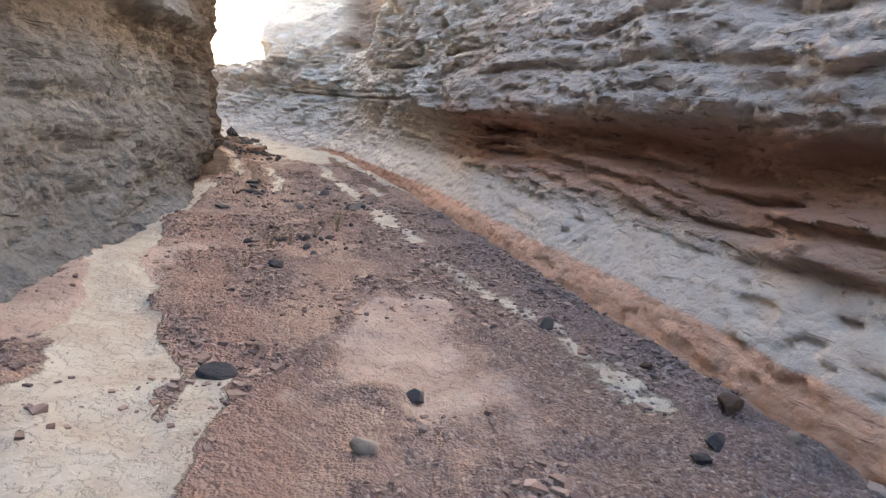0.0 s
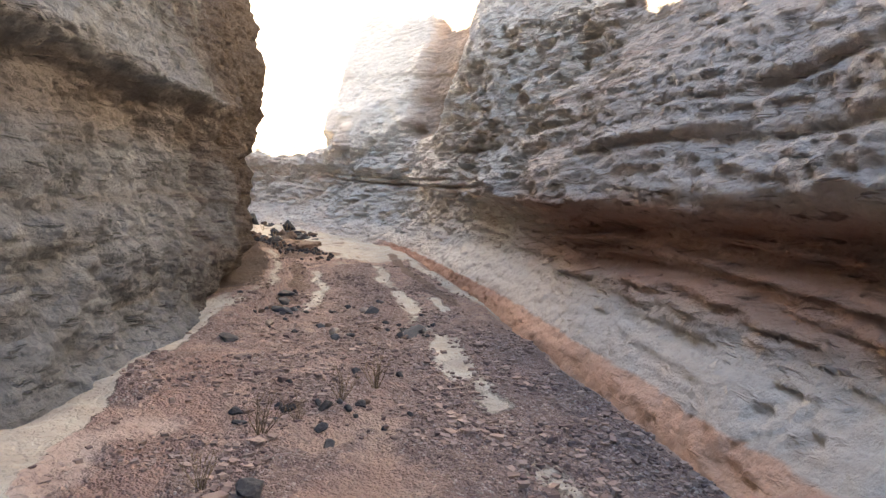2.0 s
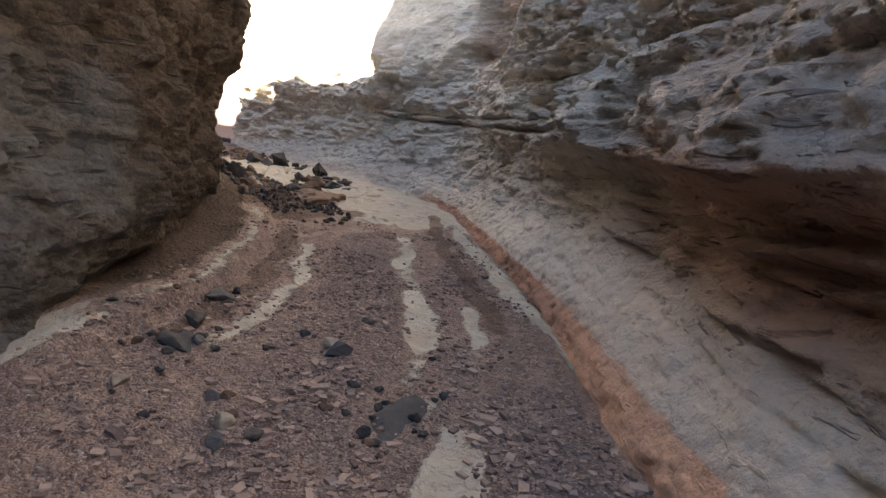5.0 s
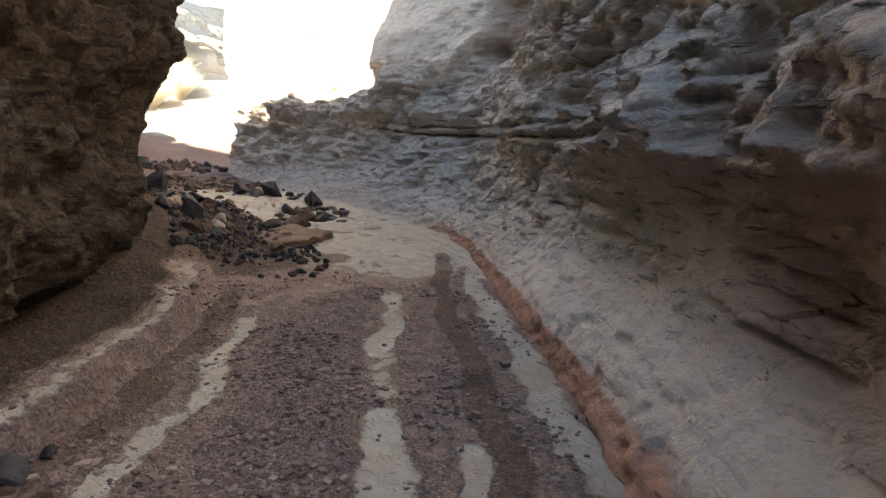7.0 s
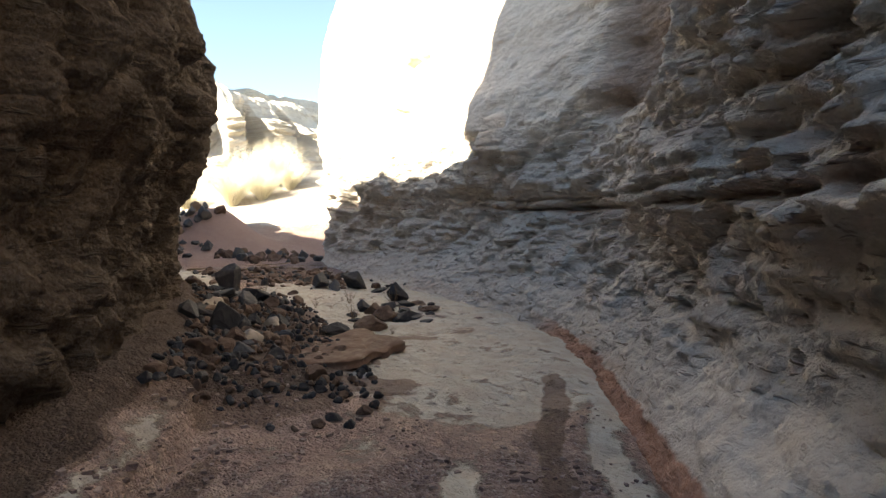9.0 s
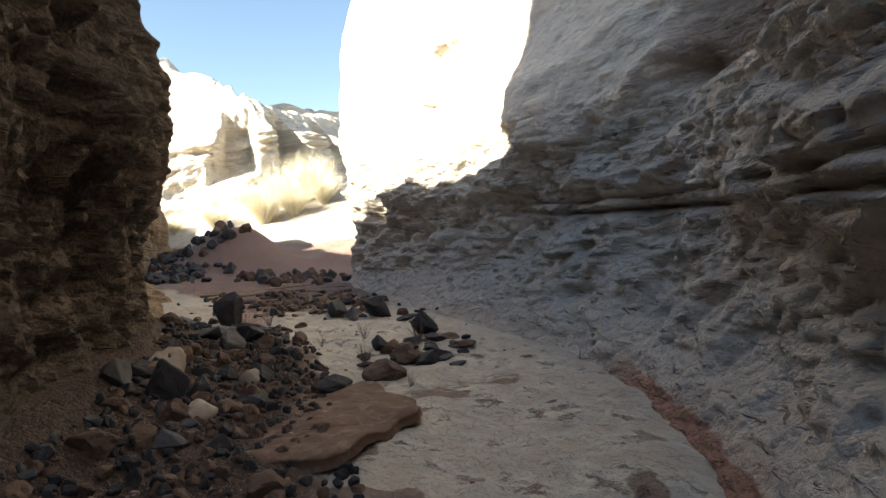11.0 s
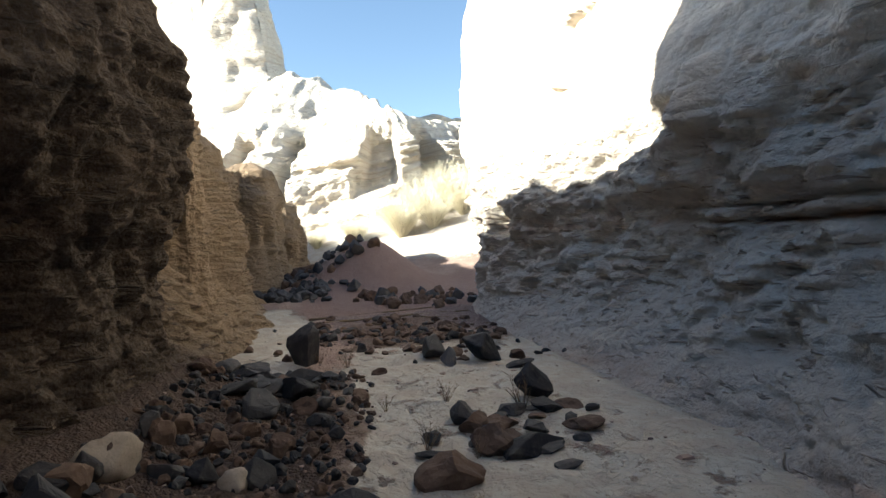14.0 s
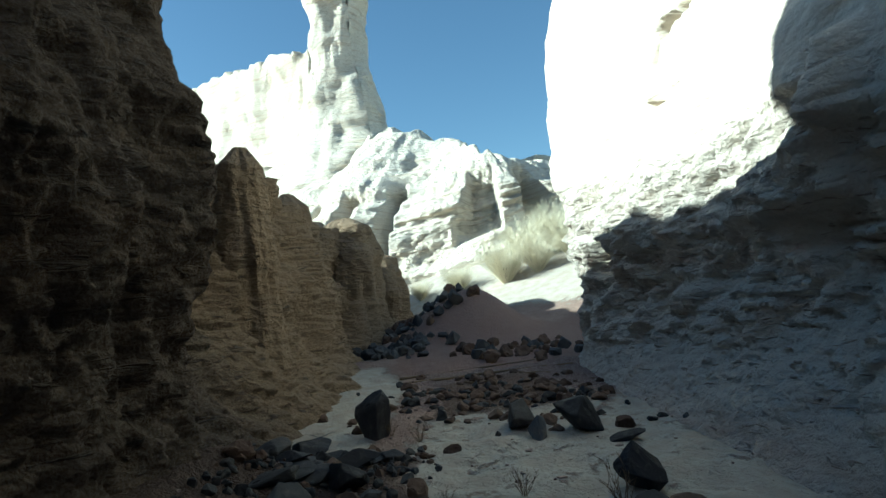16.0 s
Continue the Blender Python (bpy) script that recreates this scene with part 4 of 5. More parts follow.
# ---- the spire on the ridge ----
def spire():
    nu, nv = 64, 90
    h = np.linspace(6, 30, nv)
    a = np.linspace(0, 2 * math.pi, nu)
    A, H = np.meshgrid(a, h, indexing="ij")
    r = np.interp(h, [6, 11, 15.5, 17, 21, 23.5, 24.6, 25.2, 26.2, 28.5, 30], [7.5, 5.0, 3.1, 2.7, 2.2, 1.95, 2.1, 2.5, 2.45, 2.1, 0.2])[None, :]
    r = r * (1 + 0.10 * np.sign(np.cos(4 * A)) * np.abs(np.cos(4 * A)) ** 0.5 * 0.5 + 0.10 * fbm(np.cos(A) * 2, np.sin(A) * 2, H * 0.5, 4))
    r = r * (1 + 0.05 * np.sign(vn(A * 0.3, H * 1.1, 95.0)) * np.abs(vn(A * 0.3, H * 1.1, 95.0)) ** 0.5 + 0.05 * fbm(np.cos(A) * 5, np.sin(A) * 5, H * 0.35, 3))
    X, Y = -45.0 + r * np.cos(A), 34.9 + r * np.sin(A)
    root = tagged(new("rock_spire"), "tall pale sandstone spire standing on the ridge", "rock spire")
    cut = int(np.searchsorted(h, 24.6))
    for name, a, b in (("shaft", 0, cut + 1), ("cap", cut, nv)):
        piece = mesh_object(name, np.column_stack([X[:, a:b].ravel(), Y[:, a:b].ravel(), H[:, a:b].ravel()]), grid_faces(nu, b - a), ROCK_FAR,
                            np.column_stack([(A[:, a:b] * 2.2).ravel(), H[:, a:b].ravel()]))
        piece.parent = root
    return root


spire()


# ---- pinnacles of the wall past the bend ----
def pinnacle(x, y, r, top, seed, label):
    nu, nv = 72, 110
    h = np.linspace(0.2, top, nv)
    a = np.linspace(0, 2 * math.pi, nu)
    A, H = np.meshgrid(a, h, indexing="ij")
    c, si = np.cos(A), np.sin(A)
    q = np.interp(h / top, [0, 0.2, 0.35, 0.6, 0.8, 0.93, 1.0], [1.55, 1.25, 1.05, 1.0, 0.92, 0.78, 0.25])[None, :]
    course = vn(c * 0.6 + seed, si * 0.6, H * 2.2)
    rr = r * q * (1 + 0.22 * fbm(c * 1.3 + seed, si * 1.3, H * 0.25, 3) + 0.10 * np.sign(course) * np.abs(course) ** 0.6 + 0.10 * fbm(c * 4 + seed, si * 4, H * 1.6, 3))
    X, Y = x + rr * c + 0.1 * r * np.sin(H * 1.3 + seed), y + rr * si
    ob = new("rock_pinnacle")
    cut = int(nv * 0.8)
    for name, a, b in (("shaft", 0, cut + 1), ("head", cut, nv)):
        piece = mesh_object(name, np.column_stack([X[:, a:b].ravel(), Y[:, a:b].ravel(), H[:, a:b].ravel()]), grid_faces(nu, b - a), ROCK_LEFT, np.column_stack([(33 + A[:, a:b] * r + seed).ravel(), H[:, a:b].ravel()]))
        piece.parent = ob
    return tagged(ob, label, "rock pinnacle", "pinnacles of the shaded wall")


pinnacle(-13.6, 18.85, 0.42, 4.5, 1.0, "slim ochre sandstone pinnacle at the wall past the bend")
pinnacle(-18.0, 21.0, 0.6, 4.7, 5.0, "broad ochre sandstone pinnacle at the wall past the bend")
pinnacle(-23.6, 24.8, 1.2, 5.0, 9.0, "broad ochre sandstone pinnacle at the wall past the bend")
pinnacle(-26.0, 26.9, 1.2, 4.0, 11.0, "broad ochre sandstone pinnacle at the wall past the bend")


# ---- rocks ----
def rock_mesh(name, seed, size, detail=2, cuts=7, rough=0.10, material=None):
    rnd = random.Random(seed)
    bm = bmesh.new()
    bmesh.ops.create_icosphere(bm, subdivisions=detail, radius=0.5)
    planes = []
    for _ in range(cuts):
        n = Vector((rnd.uniform(-1, 1), rnd.uniform(-1, 1), rnd.uniform(-0.8, 1))).normalized()
        planes.append((n, rnd.uniform(0.24, 0.42)))
    for v in bm.verts:
        for n, d in planes:
            over = v.co.dot(n) - d
            if over > 0:
                v.co -= n * over * (0.92 if cuts < 7 else 0.99)
        v.co += v.co.normalized() * rough * noise.noise(v.co * 3.0 + Vector((seed * 3.1, 0, 0))) + v.co.normalized() * rough * 0.4 * noise.noise(v.co * 9.0)
        v.co = Vector((v.co.x * size[0], v.co.y * size[1], v.co.z * size[2]))
    for f in bm.faces:
        f.smooth = detail > 2 and cuts < 7
    me = bpy.data.meshes.new(name)
    bm.to_mesh(me)
    bm.free()
    me.materials.append(material)
    return me


def block_mesh(name, seed, size, material, points=11, chip=0.035):
    """An angular broken block: the hull of scattered corners, its edges chipped."""
    rnd = random.Random(seed)
    bm = bmesh.new()
    for _ in range(points + 5):
        v = Vector((rnd.gauss(0, 1), rnd.gauss(0, 1), rnd.gauss(0, 1))).normalized()
        bm.verts.new((v.x * rnd.uniform(0.40, 0.54), v.y * rnd.uniform(0.36, 0.52), max(-0.36, v.z * rnd.uniform(0.40, 0.52))))
    hull = bmesh.ops.convex_hull(bm, input=bm.verts)
    bmesh.ops.delete(bm, geom=[g for g in hull["geom_interior"] if isinstance(g, bmesh.types.BMVert)], context="VERTS")
    bmesh.ops.dissolve_limit(bm, angle_limit=radians(9), verts=bm.verts, edges=bm.edges)
    bmesh.ops.bevel(bm, geom=list(bm.edges), offset=chip, segments=2, profile=0.6, affect="EDGES")
    bmesh.ops.triangulate(bm, faces=bm.faces)
    bmesh.ops.subdivide_edges(bm, edges=[e for e in bm.edges if e.calc_length() > 0.22], cuts=2, use_grid_fill=True)
    for v in bm.verts:
        v.co += v.co.normalized() * (0.05 * noise.noise(v.co * 4.0 + Vector((seed * 2.3, 0, 0))) + 0.02 * noise.noise(v.co * 11.0))
        v.co = Vector((v.co.x * size[0], v.co.y * size[1], v.co.z * size[2]))
    me = bpy.data.meshes.new(name)
    bm.to_mesh(me)
    bm.free()
    me.materials.append(material)
    return me


def boulder(name, x, y, size, material, seed, label, turn=0.0, tilt=0.0, sink=0.2, category="boulder"):
    ob = new(name, block_mesh(name, seed, size, material, 9, 0.03))
    ob.matrix_basis = pose(x, y, bed_z(x, y) + size[2] * (0.36 - sink), tilt, tilt * 0.4, turn)
    return tagged(ob, label, category)


boulder("boulder", -10.6, 19.35, (0.56, 0.42, 0.92), BASALT, 8, "upright dark basalt boulder standing on pale silt", 35, -12, 0.12)
boulder("boulder", -7.12, 19.95, (0.46, 0.40, 0.46), BASALT, 5, "black basalt boulder beside low brown rocks", 10, 0, 0.1)

KINDS = {
    "pale": (PALESTONE, "pale rounded cobble half buried in the wash", "cobble", 0.75, 5, 0.15),
    "black": (BASALT, "angular black basalt rock on the wash bed", "rock", 0.85, 12, 0.10),
    "brown": (BROWNSTONE, "brown rounded stone in the rubble bank", "stone", 0.8, 8, 0.2),
    "slate": (SLATE, "blue-grey angular stone on the wash bed", "stone", 0.8, 11, 0.14),
    "flat": (BASALT, "thin flat dark rock slab lying on silt", "flat rock", 0.7, 12, 0.12),
    "bluesheet": (SLATE, "flat blue-grey slab set flush in the gravel", "flat rock", 0.75, 14, 0.5),
}
# kind, x, y, width, height
PILE = [
    ("pale", -7.45, 16.25, 0.36, 0.27), ("black", -6.84, 16.12, 0.30, 0.22), ("black", -6.41, 17.32, 0.46, 0.24), ("black", -6.77, 15.79, 0.38, 0.38),
    ("brown", -6.32, 15.53, 0.26, 0.22), ("pale", -6.29, 15.70, 0.26, 0.19), ("brown", -6.46, 16.30, 0.25, 0.28), ("pale", -7.09, 16.85, 0.20, 0.19),
    ("black", -7.06, 17.01, 0.27, 0.22), ("brown", -7.88, 16.67, 0.23, 0.20), ("brown", -7.95, 16.83, 0.23, 0.20), ("slate", -6.25, 16.20, 0.24, 0.18),
    ("brown", -6.11, 16.02, 0.18, 0.15), ("black", -6.95, 15.50, 0.34, 0.20), ("brown", -6.60, 15.95, 0.19, 0.13), ("black", -7.18, 15.85, 0.28, 0.18),
    ("brown", -7.68, 16.99, 0.27, 0.20), ("brown", -7.88, 17.34, 0.28, 0.18), ("black", -7.26, 16.74, 0.23, 0.19), ("brown", -6.27, 15.94, 0.16, 0.15),
]
BEND = [
    ("flat", -10.17, 18.41, 0.80, 0.30), ("flat", -8.77, 18.27, 0.45, 0.30), ("flat", -8.61, 18.74, 0.22, 0.07), ("slate", -8.35, 17.65, 0.40, 0.32),
    ("black", -7.13, 19.01, 0.38, 0.22), ("brown", -6.64, 18.72, 0.42, 0.24), ("brown", -6.40, 18.13, 0.50, 0.28), ("flat", -6.34, 18.91, 0.56, 0.18),
    ("flat", -5.89, 18.78, 0.24, 0.07), ("slate", -8.87, 20.43, 0.34, 0.26), ("flat", -8.20, 20.99, 0.38, 0.10), ("black", -9.35, 20.60, 0.55, 0.34),
    ("black", -8.78, 20.95, 0.70, 0.42), ("black", -7.92, 17.99, 0.24, 0.10), ("black", -7.54, 17.92, 0.15, 0.13), ("brown", -8.21, 18.06, 0.28, 0.18),
    ("flat", -9.88, 17.99, 0.55, 0.22), ("flat", -9.4, 18.6, 0.62, 0.20), ("flat", -9.0, 18.05, 0.50, 0.18), ("brown", -6.9, 18.9, 0.34, 0.22),
]
LOWER = [
    ("bluesheet", -1.42, 9.11, 0.7, 0.06), ("bluesheet", -3.00, 9.46, 0.45, 0.12), ("flat", -3.13, 9.82, 0.26, 0.10), ("pale", -2.15, 9.97, 0.14, 0.08),
    ("pale", -2.11, 8.65, 0.13, 0.07), ("pale", -2.91, 8.82, 0.12, 0.07), ("slate", -2.00, 9.79, 0.19, 0.11), ("bluesheet", -3.3, 10.3, 0.45, 0.11),
    ("flat", -3.05, 8.09, 0.33, 0.07), ("slate", -1.46, 5.23, 0.19, 0.10), ("black", 0.77, 4.11, 0.22, 0.09), ("slate", -0.08, 3.00, 0.13, 0.07),
    ("slate", -1.17, 3.08, 0.24, 0.09), ("pale", -0.27, 2.40, 0.12, 0.08), ("brown", 1.64, 3.09, 0.16, 0.14), ("black", 1.28, 2.56, 0.11, 0.06),
    ("slate", 1.38, 2.67, 0.14, 0.06), ("brown", 1.32, 3.58, 0.09, 0.06), ("pale", 1.81, 2.77, 0.08, 0.06),
]
shapes = {}
for kind, (material, label, category, depth, cuts, sink) in KINDS.items():
    broken = kind in ("black", "slate", "flat", "bluesheet")
    shapes[kind] = [block_mesh(category.replace(" ", "_"), 40 + 7 * k + len(kind), (1.0, depth, 1.0), material, 7 + k) if broken else
                    rock_mesh(category.replace(" ", "_"), 40 + 7 * k + len(kind), (1.0, depth, 1.0), 3, cuts, 0.12, material) for k in range(5)]


small = {}
chips = [rock_mesh("chip", 90 + k, (1.0, 0.8, 1.0), 2, 10, 0.1, BROWNSTONE) for k in range(5)]


def put_stone(kind, x, y, w, h, group=""):
    material, label, category, depth, cuts, sink = KINDS[kind]
    me = random.choice(shapes[kind])
    place = pose(x, y, bed_z(x, y) + h * (0.40 - sink), random.uniform(-12, 12), random.uniform(-12, 12), random.uniform(0, 360)) @ Matrix.Diagonal((w * 1.15, w * 1.1, h * 1.25, 1))
    if group and w < 0.12:
        small.setdefault(kind, []).append((random.choice(chips), place))
        return None
    ob = new(category.replace(" ", "_"), me)
    ob.matrix_basis = place
    return tagged(ob, label, category, group)


for rows in (PILE, BEND, LOWER):
    for row in rows:
        put_stone(*row)

# thin dark slabs lying over one another before the upright boulder
for k in range(26):
    w = random.uniform(0.28, 0.62)
    put_stone(random.choice(("flat", "flat", "flat", "slate")), random.gauss(-9.75, 0.55), random.gauss(18.45, 0.36), w, w * random.uniform(0.16, 0.28), "slabs by the boulder")
# dark flat rubble round the black boulder
for k in range(22):
    w = random.uniform(0.16, 0.40)
    put_stone(random.choice(("flat", "brown", "flat", "black")), random.gauss(-6.75, 0.26), random.gauss(19.2, 0.42), w, w * random.uniform(0.2, 0.4), "flat rocks by the black boulder")

# broken dark stone on the lower bed
for cx, cy, spread, count in ((-3.0, 9.5, 0.24, 22), (-1.42, 9.15, 0.22, 20), (-1.5, 6.6, 0.35, 22), (-3.25, 10.3, 0.2, 10), (-2.2, 9.2, 0.6, 20)):
    for k in range(count):
        w = random.uniform(0.04, 0.13)
        put_stone(random.choice(("slate", "black", "slate", "brown")), random.gauss(cx, spread), random.gauss(cy, spread), w, w * random.uniform(0.35, 0.6), "broken stones on the bed")

# loose stones of the rubble bank under the inner wall
for k in range(240):
    t = random.random()
    i = int(np.interp(random.uniform(0.0, 1.0), [0, 1], [np.argmin(np.hypot(LP[:, 0] + 5.4, LP[:, 1] - 13.6)), np.argmin(np.hypot(LP[:, 0] + 10.4, LP[:, 1] - 18.0))]))
    q, n = LP[i], LP[min(i + 3, len(LP) - 1)] - LP[i]
    n = np.array([n[1], -n[0]]) / np.hypot(*n)
    far = 0.15 + 1.6 * t ** 1.3
    w = random.uniform(0.06, 0.15) * (1.25 - 0.4 * t) + (0.12 if k % 9 == 0 else 0.0)
    put_stone(random.choice(("brown", "brown", "brown", "black", "slate", "flat", "black")), q[0] + n[0] * far, q[1] + n[1] * far, w, w * random.uniform(0.5, 0.85), "rubble bank stones")

# the finer rubble between them
for k in range(900):
    i = int(np.interp(random.random(), [0, 1], [np.argmin(np.hypot(LP[:, 0] + 5.5, LP[:, 1] - 13.9)), np.argmin(np.hypot(LP[:, 0] + 10.2, LP[:, 1] - 17.9))]))
    q, n = LP[i], LP[min(i + 3, len(LP) - 1)] - LP[i]
    n = np.array([n[1], -n[0]]) / np.hypot(*n)
    far = 0.1 + 1.75 * random.random() ** 1.1
    w = random.uniform(0.03, 0.115)
    put_stone(random.choice(("brown", "brown", "black", "black", "slate")), q[0] + n[0] * far, q[1] + n[1] * far, w, w * random.uniform(0.5, 0.9), "rubble bank stones")

# rubble bar across the wash past the boulders
for k in range(240):
    a, b = random.gauss(0, 0.95), random.gauss(0, 0.8)
    x, y = -11.0 + a * 1.25 - b * 0.5, 21.6 + a * 0.35 + b * 0.9
    w = random.uniform(0.08, 0.26)
    put_stone(random.choice(("brown", "brown", "brown", "black", "flat")), x, y, w, w * random.uniform(0.4, 0.75), "rubble bar stones")

# dark blocks on the earth mound
for k in range(90):
    x, y = random.gauss(-22.2, 1.4), random.gauss(26.0, 0.7)
    w = random.uniform(0.18, 0.62)
    put_stone(random.choice(("slate", "black", "slate", "brown")), x, y, w, w * random.uniform(0.6, 0.9), "blocks on the mound")
for k in range(70):
    x, y = random.gauss(-19.4, 0.9), random.gauss(24.4, 0.6)
    w = random.uniform(0.16, 0.55)
    put_stone(random.choice(("slate", "slate", "black")), x, y, w, w * random.uniform(0.55, 0.85), "blocks on the mound")
for k in range(45):
    x, y = random.gauss(-15.2, 0.9), random.gauss(25.6, 0.8)
    w = random.uniform(0.15, 0.5)
    put_stone(random.choice(("slate", "brown", "brown")), x, y, w, w * random.uniform(0.6, 0.9), "fallen blocks by the corner")


# the small rubble, too many to count
for kind, rows in small.items():
    verts, faces = [], []
    for me, place in rows:
        n = len(verts)
        verts += [tuple(place @ v.co) for v in me.vertices]
        faces += [tuple(n + i for i in f.vertices) for f in me.polygons]
    tagged(mesh_object("rubble", verts, faces, KINDS[kind][0], flat=True), "small broken stones scattered over the wash", "rubble", kind="stuff")


# ---- gravel ----
def gravel(count, least=0.004, most=0.017, flat=0.4, near=16.0, name="gravel", material=GRAVEL, label="loose red and grey gravel on the wash bed"):
    xs = np.concatenate([np.random.uniform(-5.6, 2.4, count * 3), np.random.uniform(-11.5, -4.5, count)])
    ys = np.concatenate([np.random.uniform(0.2, near, count * 3), np.random.uniform(13.5, 22.0, count)])
    z, silt, grav, damp_shade, rust, dr, dl, mud = bed(xs, ys)
    patchy = smooth(-0.5, 0.4, fbm(xs * 1.6, ys * 1.6, 39.0, 3))
    chance = np.clip(grav, 0.05, 1) ** 1.3 * patchy * (1 - 0.9 * np.clip(silt, 0, 1)) * (1 - 0.6 * np.clip(mud, 0, 1)) * (1 - 0.8 * np.clip(damp_shade, 0, 1))
    keep = (dr > 0.04) & (dl > 0.1) & (np.random.random(len(xs)) < chance)
    xs, ys, z = xs[keep], ys[keep], z[keep]
    n = len(xs)
    size = least + most * np.random.random(n) ** 3 + 0.020 * (np.random.random(n) < 0.05) * np.random.random(n)
    box = np.array([(a, b, c) for a in (-1, 1) for b in (-1, 1) for c in (-1, 1)], float)
    v = box[None] * np.random.uniform(0.5, 1.25, (n, 8, 3)) * size[:, None, None] * np.random.uniform((0.8, 0.6, flat), (1.5, 1.0, flat * 2), (n, 3))[:, None, :]
    a = np.random.uniform(0, 2 * math.pi, n)
    c, si = np.cos(a)[:, None], np.sin(a)[:, None]
    v = np.stack([v[..., 0] * c - v[..., 1] * si + xs[:, None], v[..., 0] * si + v[..., 1] * c + ys[:, None], v[..., 2] + (z + size * 0.2)[:, None]], -1)
    quad = np.array([(0, 1, 3, 2), (4, 6, 7, 5), (0, 4, 5, 1), (2, 3, 7, 6), (0, 2, 6, 4), (1, 5, 7, 3)])
    f = (quad[None] + (np.arange(n) * 8)[:, None, None]).reshape(-1, 4)
    return tagged(mesh_object(name, v.reshape(-1, 3), f, material, flat=True), label, name.replace("_", " "), kind="stuff")


gravel(52000)
CLOD = stone_material("dried_mud", (0.24, 0.165, 0.14), (0.39, 0.29, 0.24), (0.33, 0.25, 0.21), 0.95, True)
gravel(5200, 0.010, 0.024, 0.22, 11.0, "mud_flakes", CLOD, "curled flakes and clods of dried reddish mud")


# ---- the low rock sheet at the bend ----
def rock_lens(name, length, width, height, lift, material, parent):
    nu, nv = 96, 40
    a, r = np.linspace(0, 2 * math.pi, nu), np.linspace(0.02, 1.0, nv)
    A, Q = np.meshgrid(a, r, indexing="ij")
    rim = 1 + 0.20 * vn(np.cos(A) * 1.6 + length, np.sin(A) * 1.6, 91.0) + 0.07 * vn(np.cos(A) * 5, np.sin(A) * 5, 92.0)
    X, Y = Q * rim * np.cos(A) * length / 2, Q * rim * np.sin(A) * width / 2
    Z = height * (1 - smooth(0.86, 1.0, Q)) * (0.75 + 0.25 * (1 - Q)) + 0.03 * fbm(X * 3, Y * 3, 93.0, 4) + 0.015 * np.abs(fbm(X * 7 + 2, Y * 4, 94.0, 3))
    under = smooth(0.93, 0.985, Q) * 0.06
    X, Y, Z = X * (1 - under), Y * (1 - under), Z - 0.05 * smooth(0.97, 1.0, Q)
    ob = mesh_object(name, np.column_stack([X.ravel(), Y.ravel(), Z.ravel()]), grid_faces(nu, nv, flip=True), material)
    ob.parent = parent
    ob.matrix_basis = pose(0.04, -0.03, lift)
    return ob


lens = tagged(new("sandstone_lens"), "low layered ochre sandstone lens weathered out of the wash bed", "flat rock")
lens.matrix_basis = pose(-5.82, 16.4, bed_z(-5.82, 16.4) - 0.055, -4, 2, 108)
rock_lens("lower_layer", 2.3, 1.75, 0.055, 0.0, SLABROCK, lens)
rock_lens("upper_layer", 1.6, 1.15, 0.03, 0.035, SLABROCK, lens)


# ---- plants and wood ----
def strands(name, count, spread, height, material, width, droop=0.3, seed=1, forks=0):
    rnd = random.Random(seed)
    verts, faces = [], []

    def blade(p, v, length, w, steps=5):
        side = Vector((-v.y, v.x, 0.01)).normalized()
        other = v.cross(side).normalized()
        first = len(verts)
        for k in range(steps + 1):
            t = k / steps
            r = w * (1 - 0.85 * t)
            for b in (side, -side * 0.5 + other * 0.87, -side * 0.5 - other * 0.87):
                verts.append(p + b * r)
            if k < steps:
                v = (v + Vector((rnd.uniform(-0.2, 0.2), rnd.uniform(-0.2, 0.2), -droop * 0.2))).normalized()
                p = p + v * length / steps
                for m in range(3):
                    a, b = first + k * 3 + m, first + k * 3 + (m + 1) % 3
                    faces.append((a, b, b + 3, a + 3))
                if forks and k >= 1 and rnd.random() < 0.7:
                    yield p.copy(), v.copy(), length

    for _ in range(count):
        a, r = rnd.uniform(0, 6.283), rnd.random() ** 0.5
        v = Vector((math.cos(a) * r * spread, math.sin(a) * r * spread, height)).normalized()
        start = Vector((math.cos(a) * r * spread * 0.12, math.sin(a) * r * spread * 0.12, -0.02))
        length = math.hypot(height, spread * r) * rnd.uniform(0.6, 1.05)
        for p, d, l in list(blade(start, v, length, width)):
            for _ in range(forks):
                e = (d + Vector((rnd.uniform(-0.9, 0.9), rnd.uniform(-0.9, 0.9), rnd.uniform(-0.2, 0.6)))).normalized()
                list(blade(p, e, l * rnd.uniform(0.15, 0.35), width * 0.55, 3))
    me = bpy.data.meshes.new(name)
    me.from_pydata([tuple(v) for v in verts], [], faces)
    me.materials.append(material)
    return me


weed = [strands("dry_weed", 11, 0.13, 0.28, TWIG, 0.0045, 0.2, 5 + k, 2) for k in range(3)]
for k, (x, y, size) in enumerate([(-1.76, 6.03, 1.1), (-1.44, 6.66, 0.9), (-1.26, 6.99, 1.1), (-1.62, 6.3, 0.7), (-1.75, 5.3, 0.8), (-6.9, 18.35, 0.9), (-6.55, 18.55, 0.7), (-7.6, 19.2, 0.8), (-7.9, 18.7, 0.6),
                                  (-7.0, 19.6, 1.2), (-9.9, 19.6, 0.9), (-10.4, 19.5, 0.8), (-6.3, 16.9, 0.6), (-5.9, 17.9, 0.5)]):
    ob = new("dry_weed", weed[k % 3])
    ob.matrix_basis = pose(x, y, bed_z(x, y), 0, 0, 70 * k) @ Matrix.Scale(size, 4)
    tagged(ob, "leafless dry brown weed rooted in the wash", "dry weed", "dry weeds")

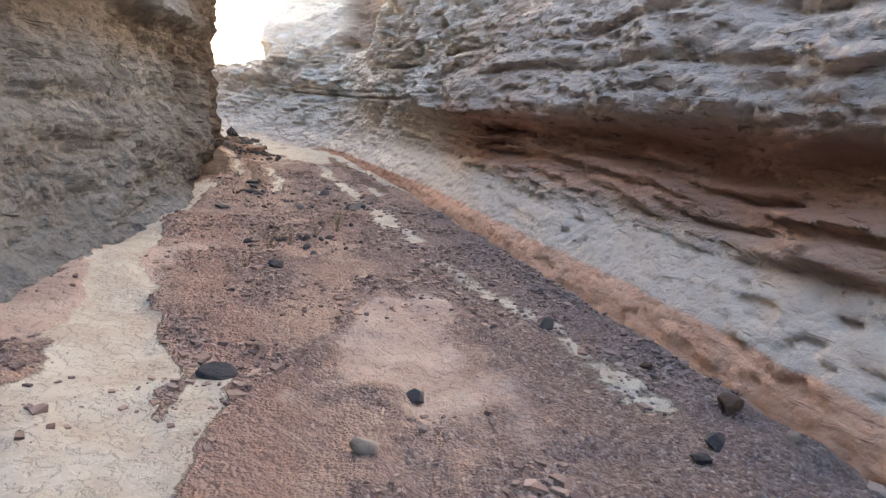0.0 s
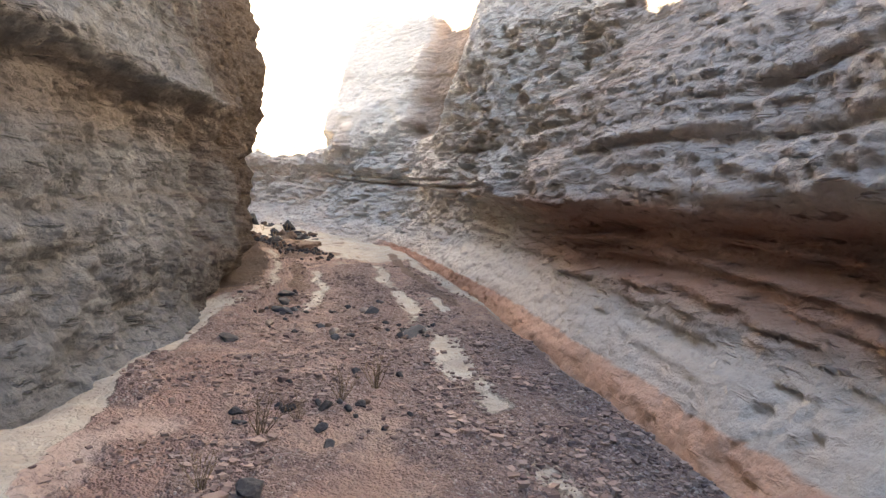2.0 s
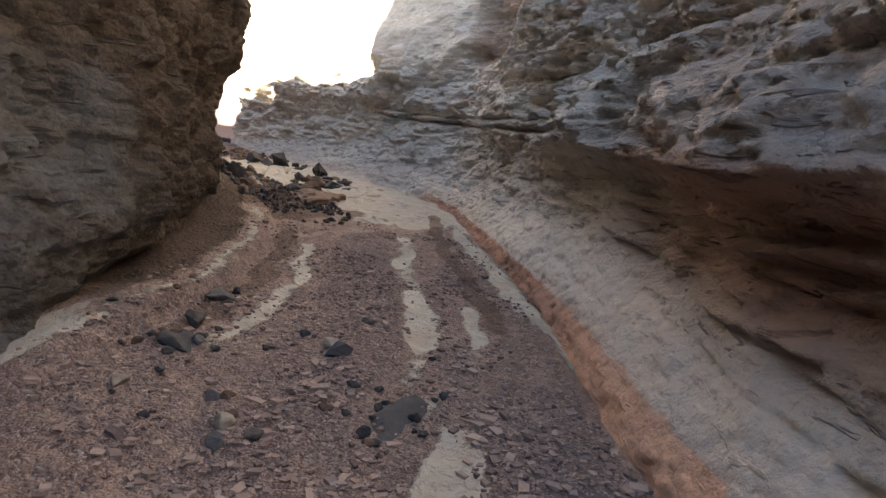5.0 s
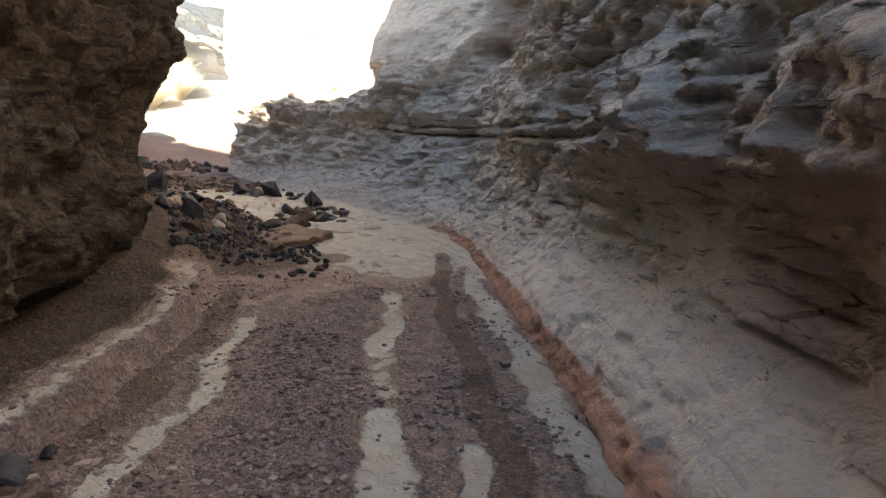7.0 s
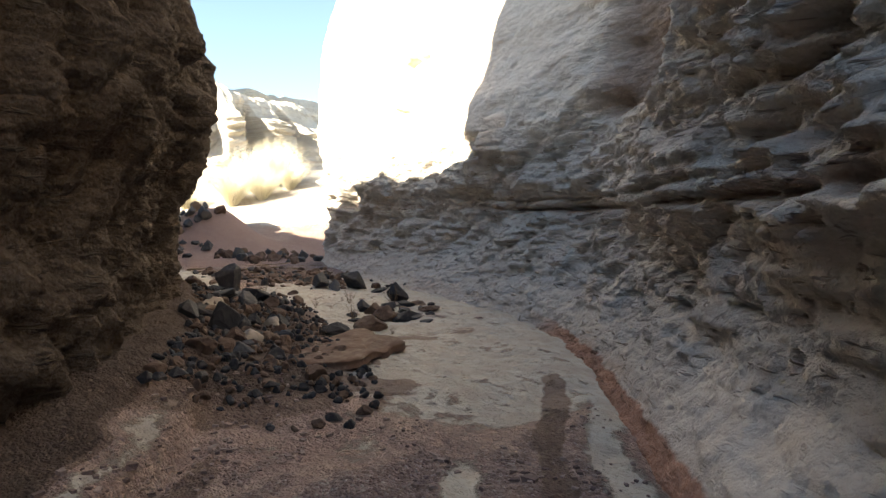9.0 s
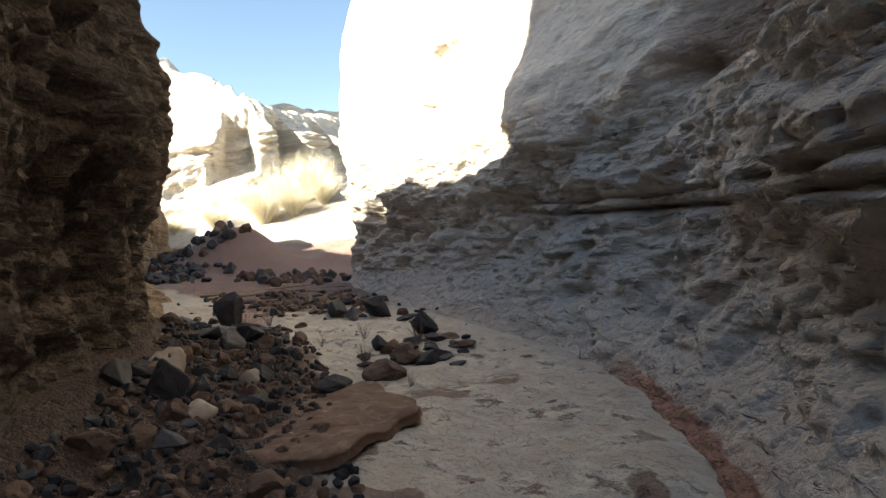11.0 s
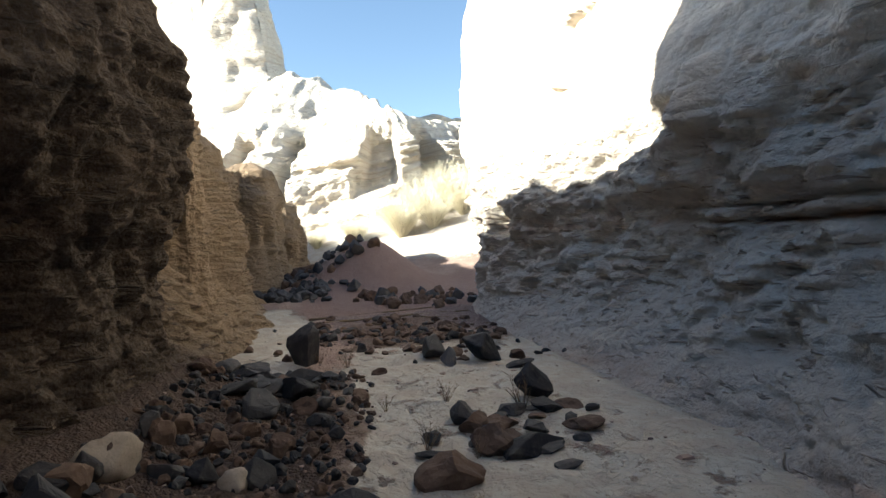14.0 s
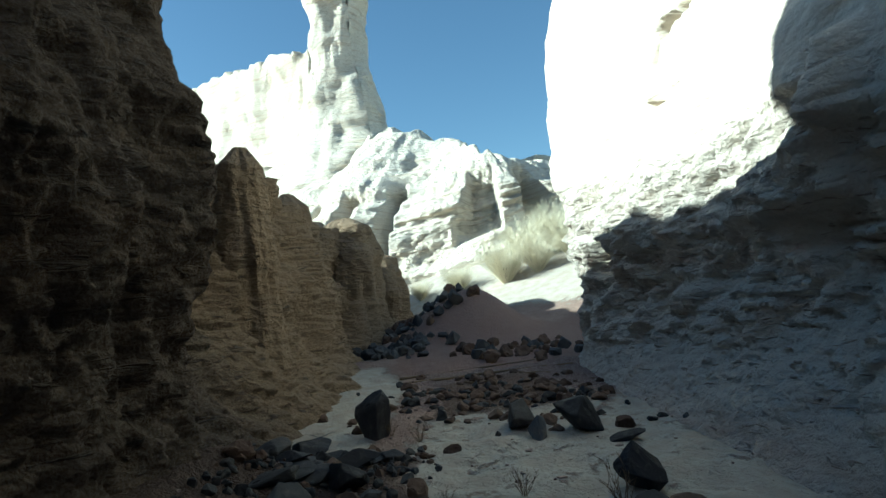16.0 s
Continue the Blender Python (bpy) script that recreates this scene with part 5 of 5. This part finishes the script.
crowns = [strands("crown", 520, 0.95, 1.0, STRAW, 0.008, 0.35, 21 + k, 1) for k in range(2)]
stems = strands("stems", 14, 0.6, 0.55, TWIG, 0.02, 0.1, 30, 0)
for k, (x, y, size) in enumerate([(-23.6, 31.6, 1.5), (-22.7, 32.6, 1.2), (-25.6, 30.6, 0.9), (-27.2, 29.6, 0.7), (-24.2, 33.4, 1.5), (-23.2, 34.4, 1.4), (-24.4, 35.4, 1.5), (-22.2, 34.0, 1.2)]):
    ob = new("dry_bush")
    ob.matrix_basis = pose(x, y, bed_z(x, y) - 0.05, 0, 0, 50 * k) @ Matrix.Diagonal((size * 0.8, size * 0.8, size * 1.25, 1))
    new("crown", crowns[k % 2]).parent = ob
    new("stems", stems).parent = ob
    tagged(ob, "straw-coloured dry bush on the sunlit slope", "bush", "bushes on the slope")


def branch(x, y, length, turn, thick, seed):
    rnd = random.Random(seed)
    n, m = 14, 7
    verts, faces = [], []
    ox = oz = 0.0
    for i in range(n + 1):
        t = i / n
        ox += rnd.uniform(-0.09, 0.09)
        r = thick * (1 - 0.6 * t) * rnd.uniform(0.85, 1.15)
        for k in range(m):
            b = 2 * math.pi * k / m
            verts.append((t * length, ox + r * math.cos(b), thick * 0.6 + r * math.sin(b)))
        if i:
            for k in range(m):
                a, c = (i - 1) * m + k, (i - 1) * m + (k + 1) % m
                faces.append((a, c, c + m, a + m))
    faces += [tuple(range(m))[::-1], tuple(n * m + k for k in range(m))]
    me = bpy.data.meshes.new("branch")
    me.from_pydata(verts, [], faces)
    me.polygons.foreach_set("use_smooth", np.ones(len(me.polygons), bool))
    me.materials.append(TWIG)
    ob = new("branch", me)
    dx, dy = math.cos(radians(turn)) * length, math.sin(radians(turn)) * length
    rise = math.degrees(math.atan2(bed_z(x + dx, y + dy) - bed_z(x, y), length))
    ob.matrix_basis = pose(x, y, bed_z(x, y), 0, -rise, turn)
    return tagged(ob, "weathered fallen branch lying across the wash", "branch")


branch(-14.2, 21.6, 3.2, 52, 0.03, 1)
branch(-13.0, 22.2, 2.4, 25, 0.025, 2)
branch(-15.0, 22.0, 2.8, 60, 0.028, 3)
branch(-12.6, 23.2, 1.6, 15, 0.02, 4)
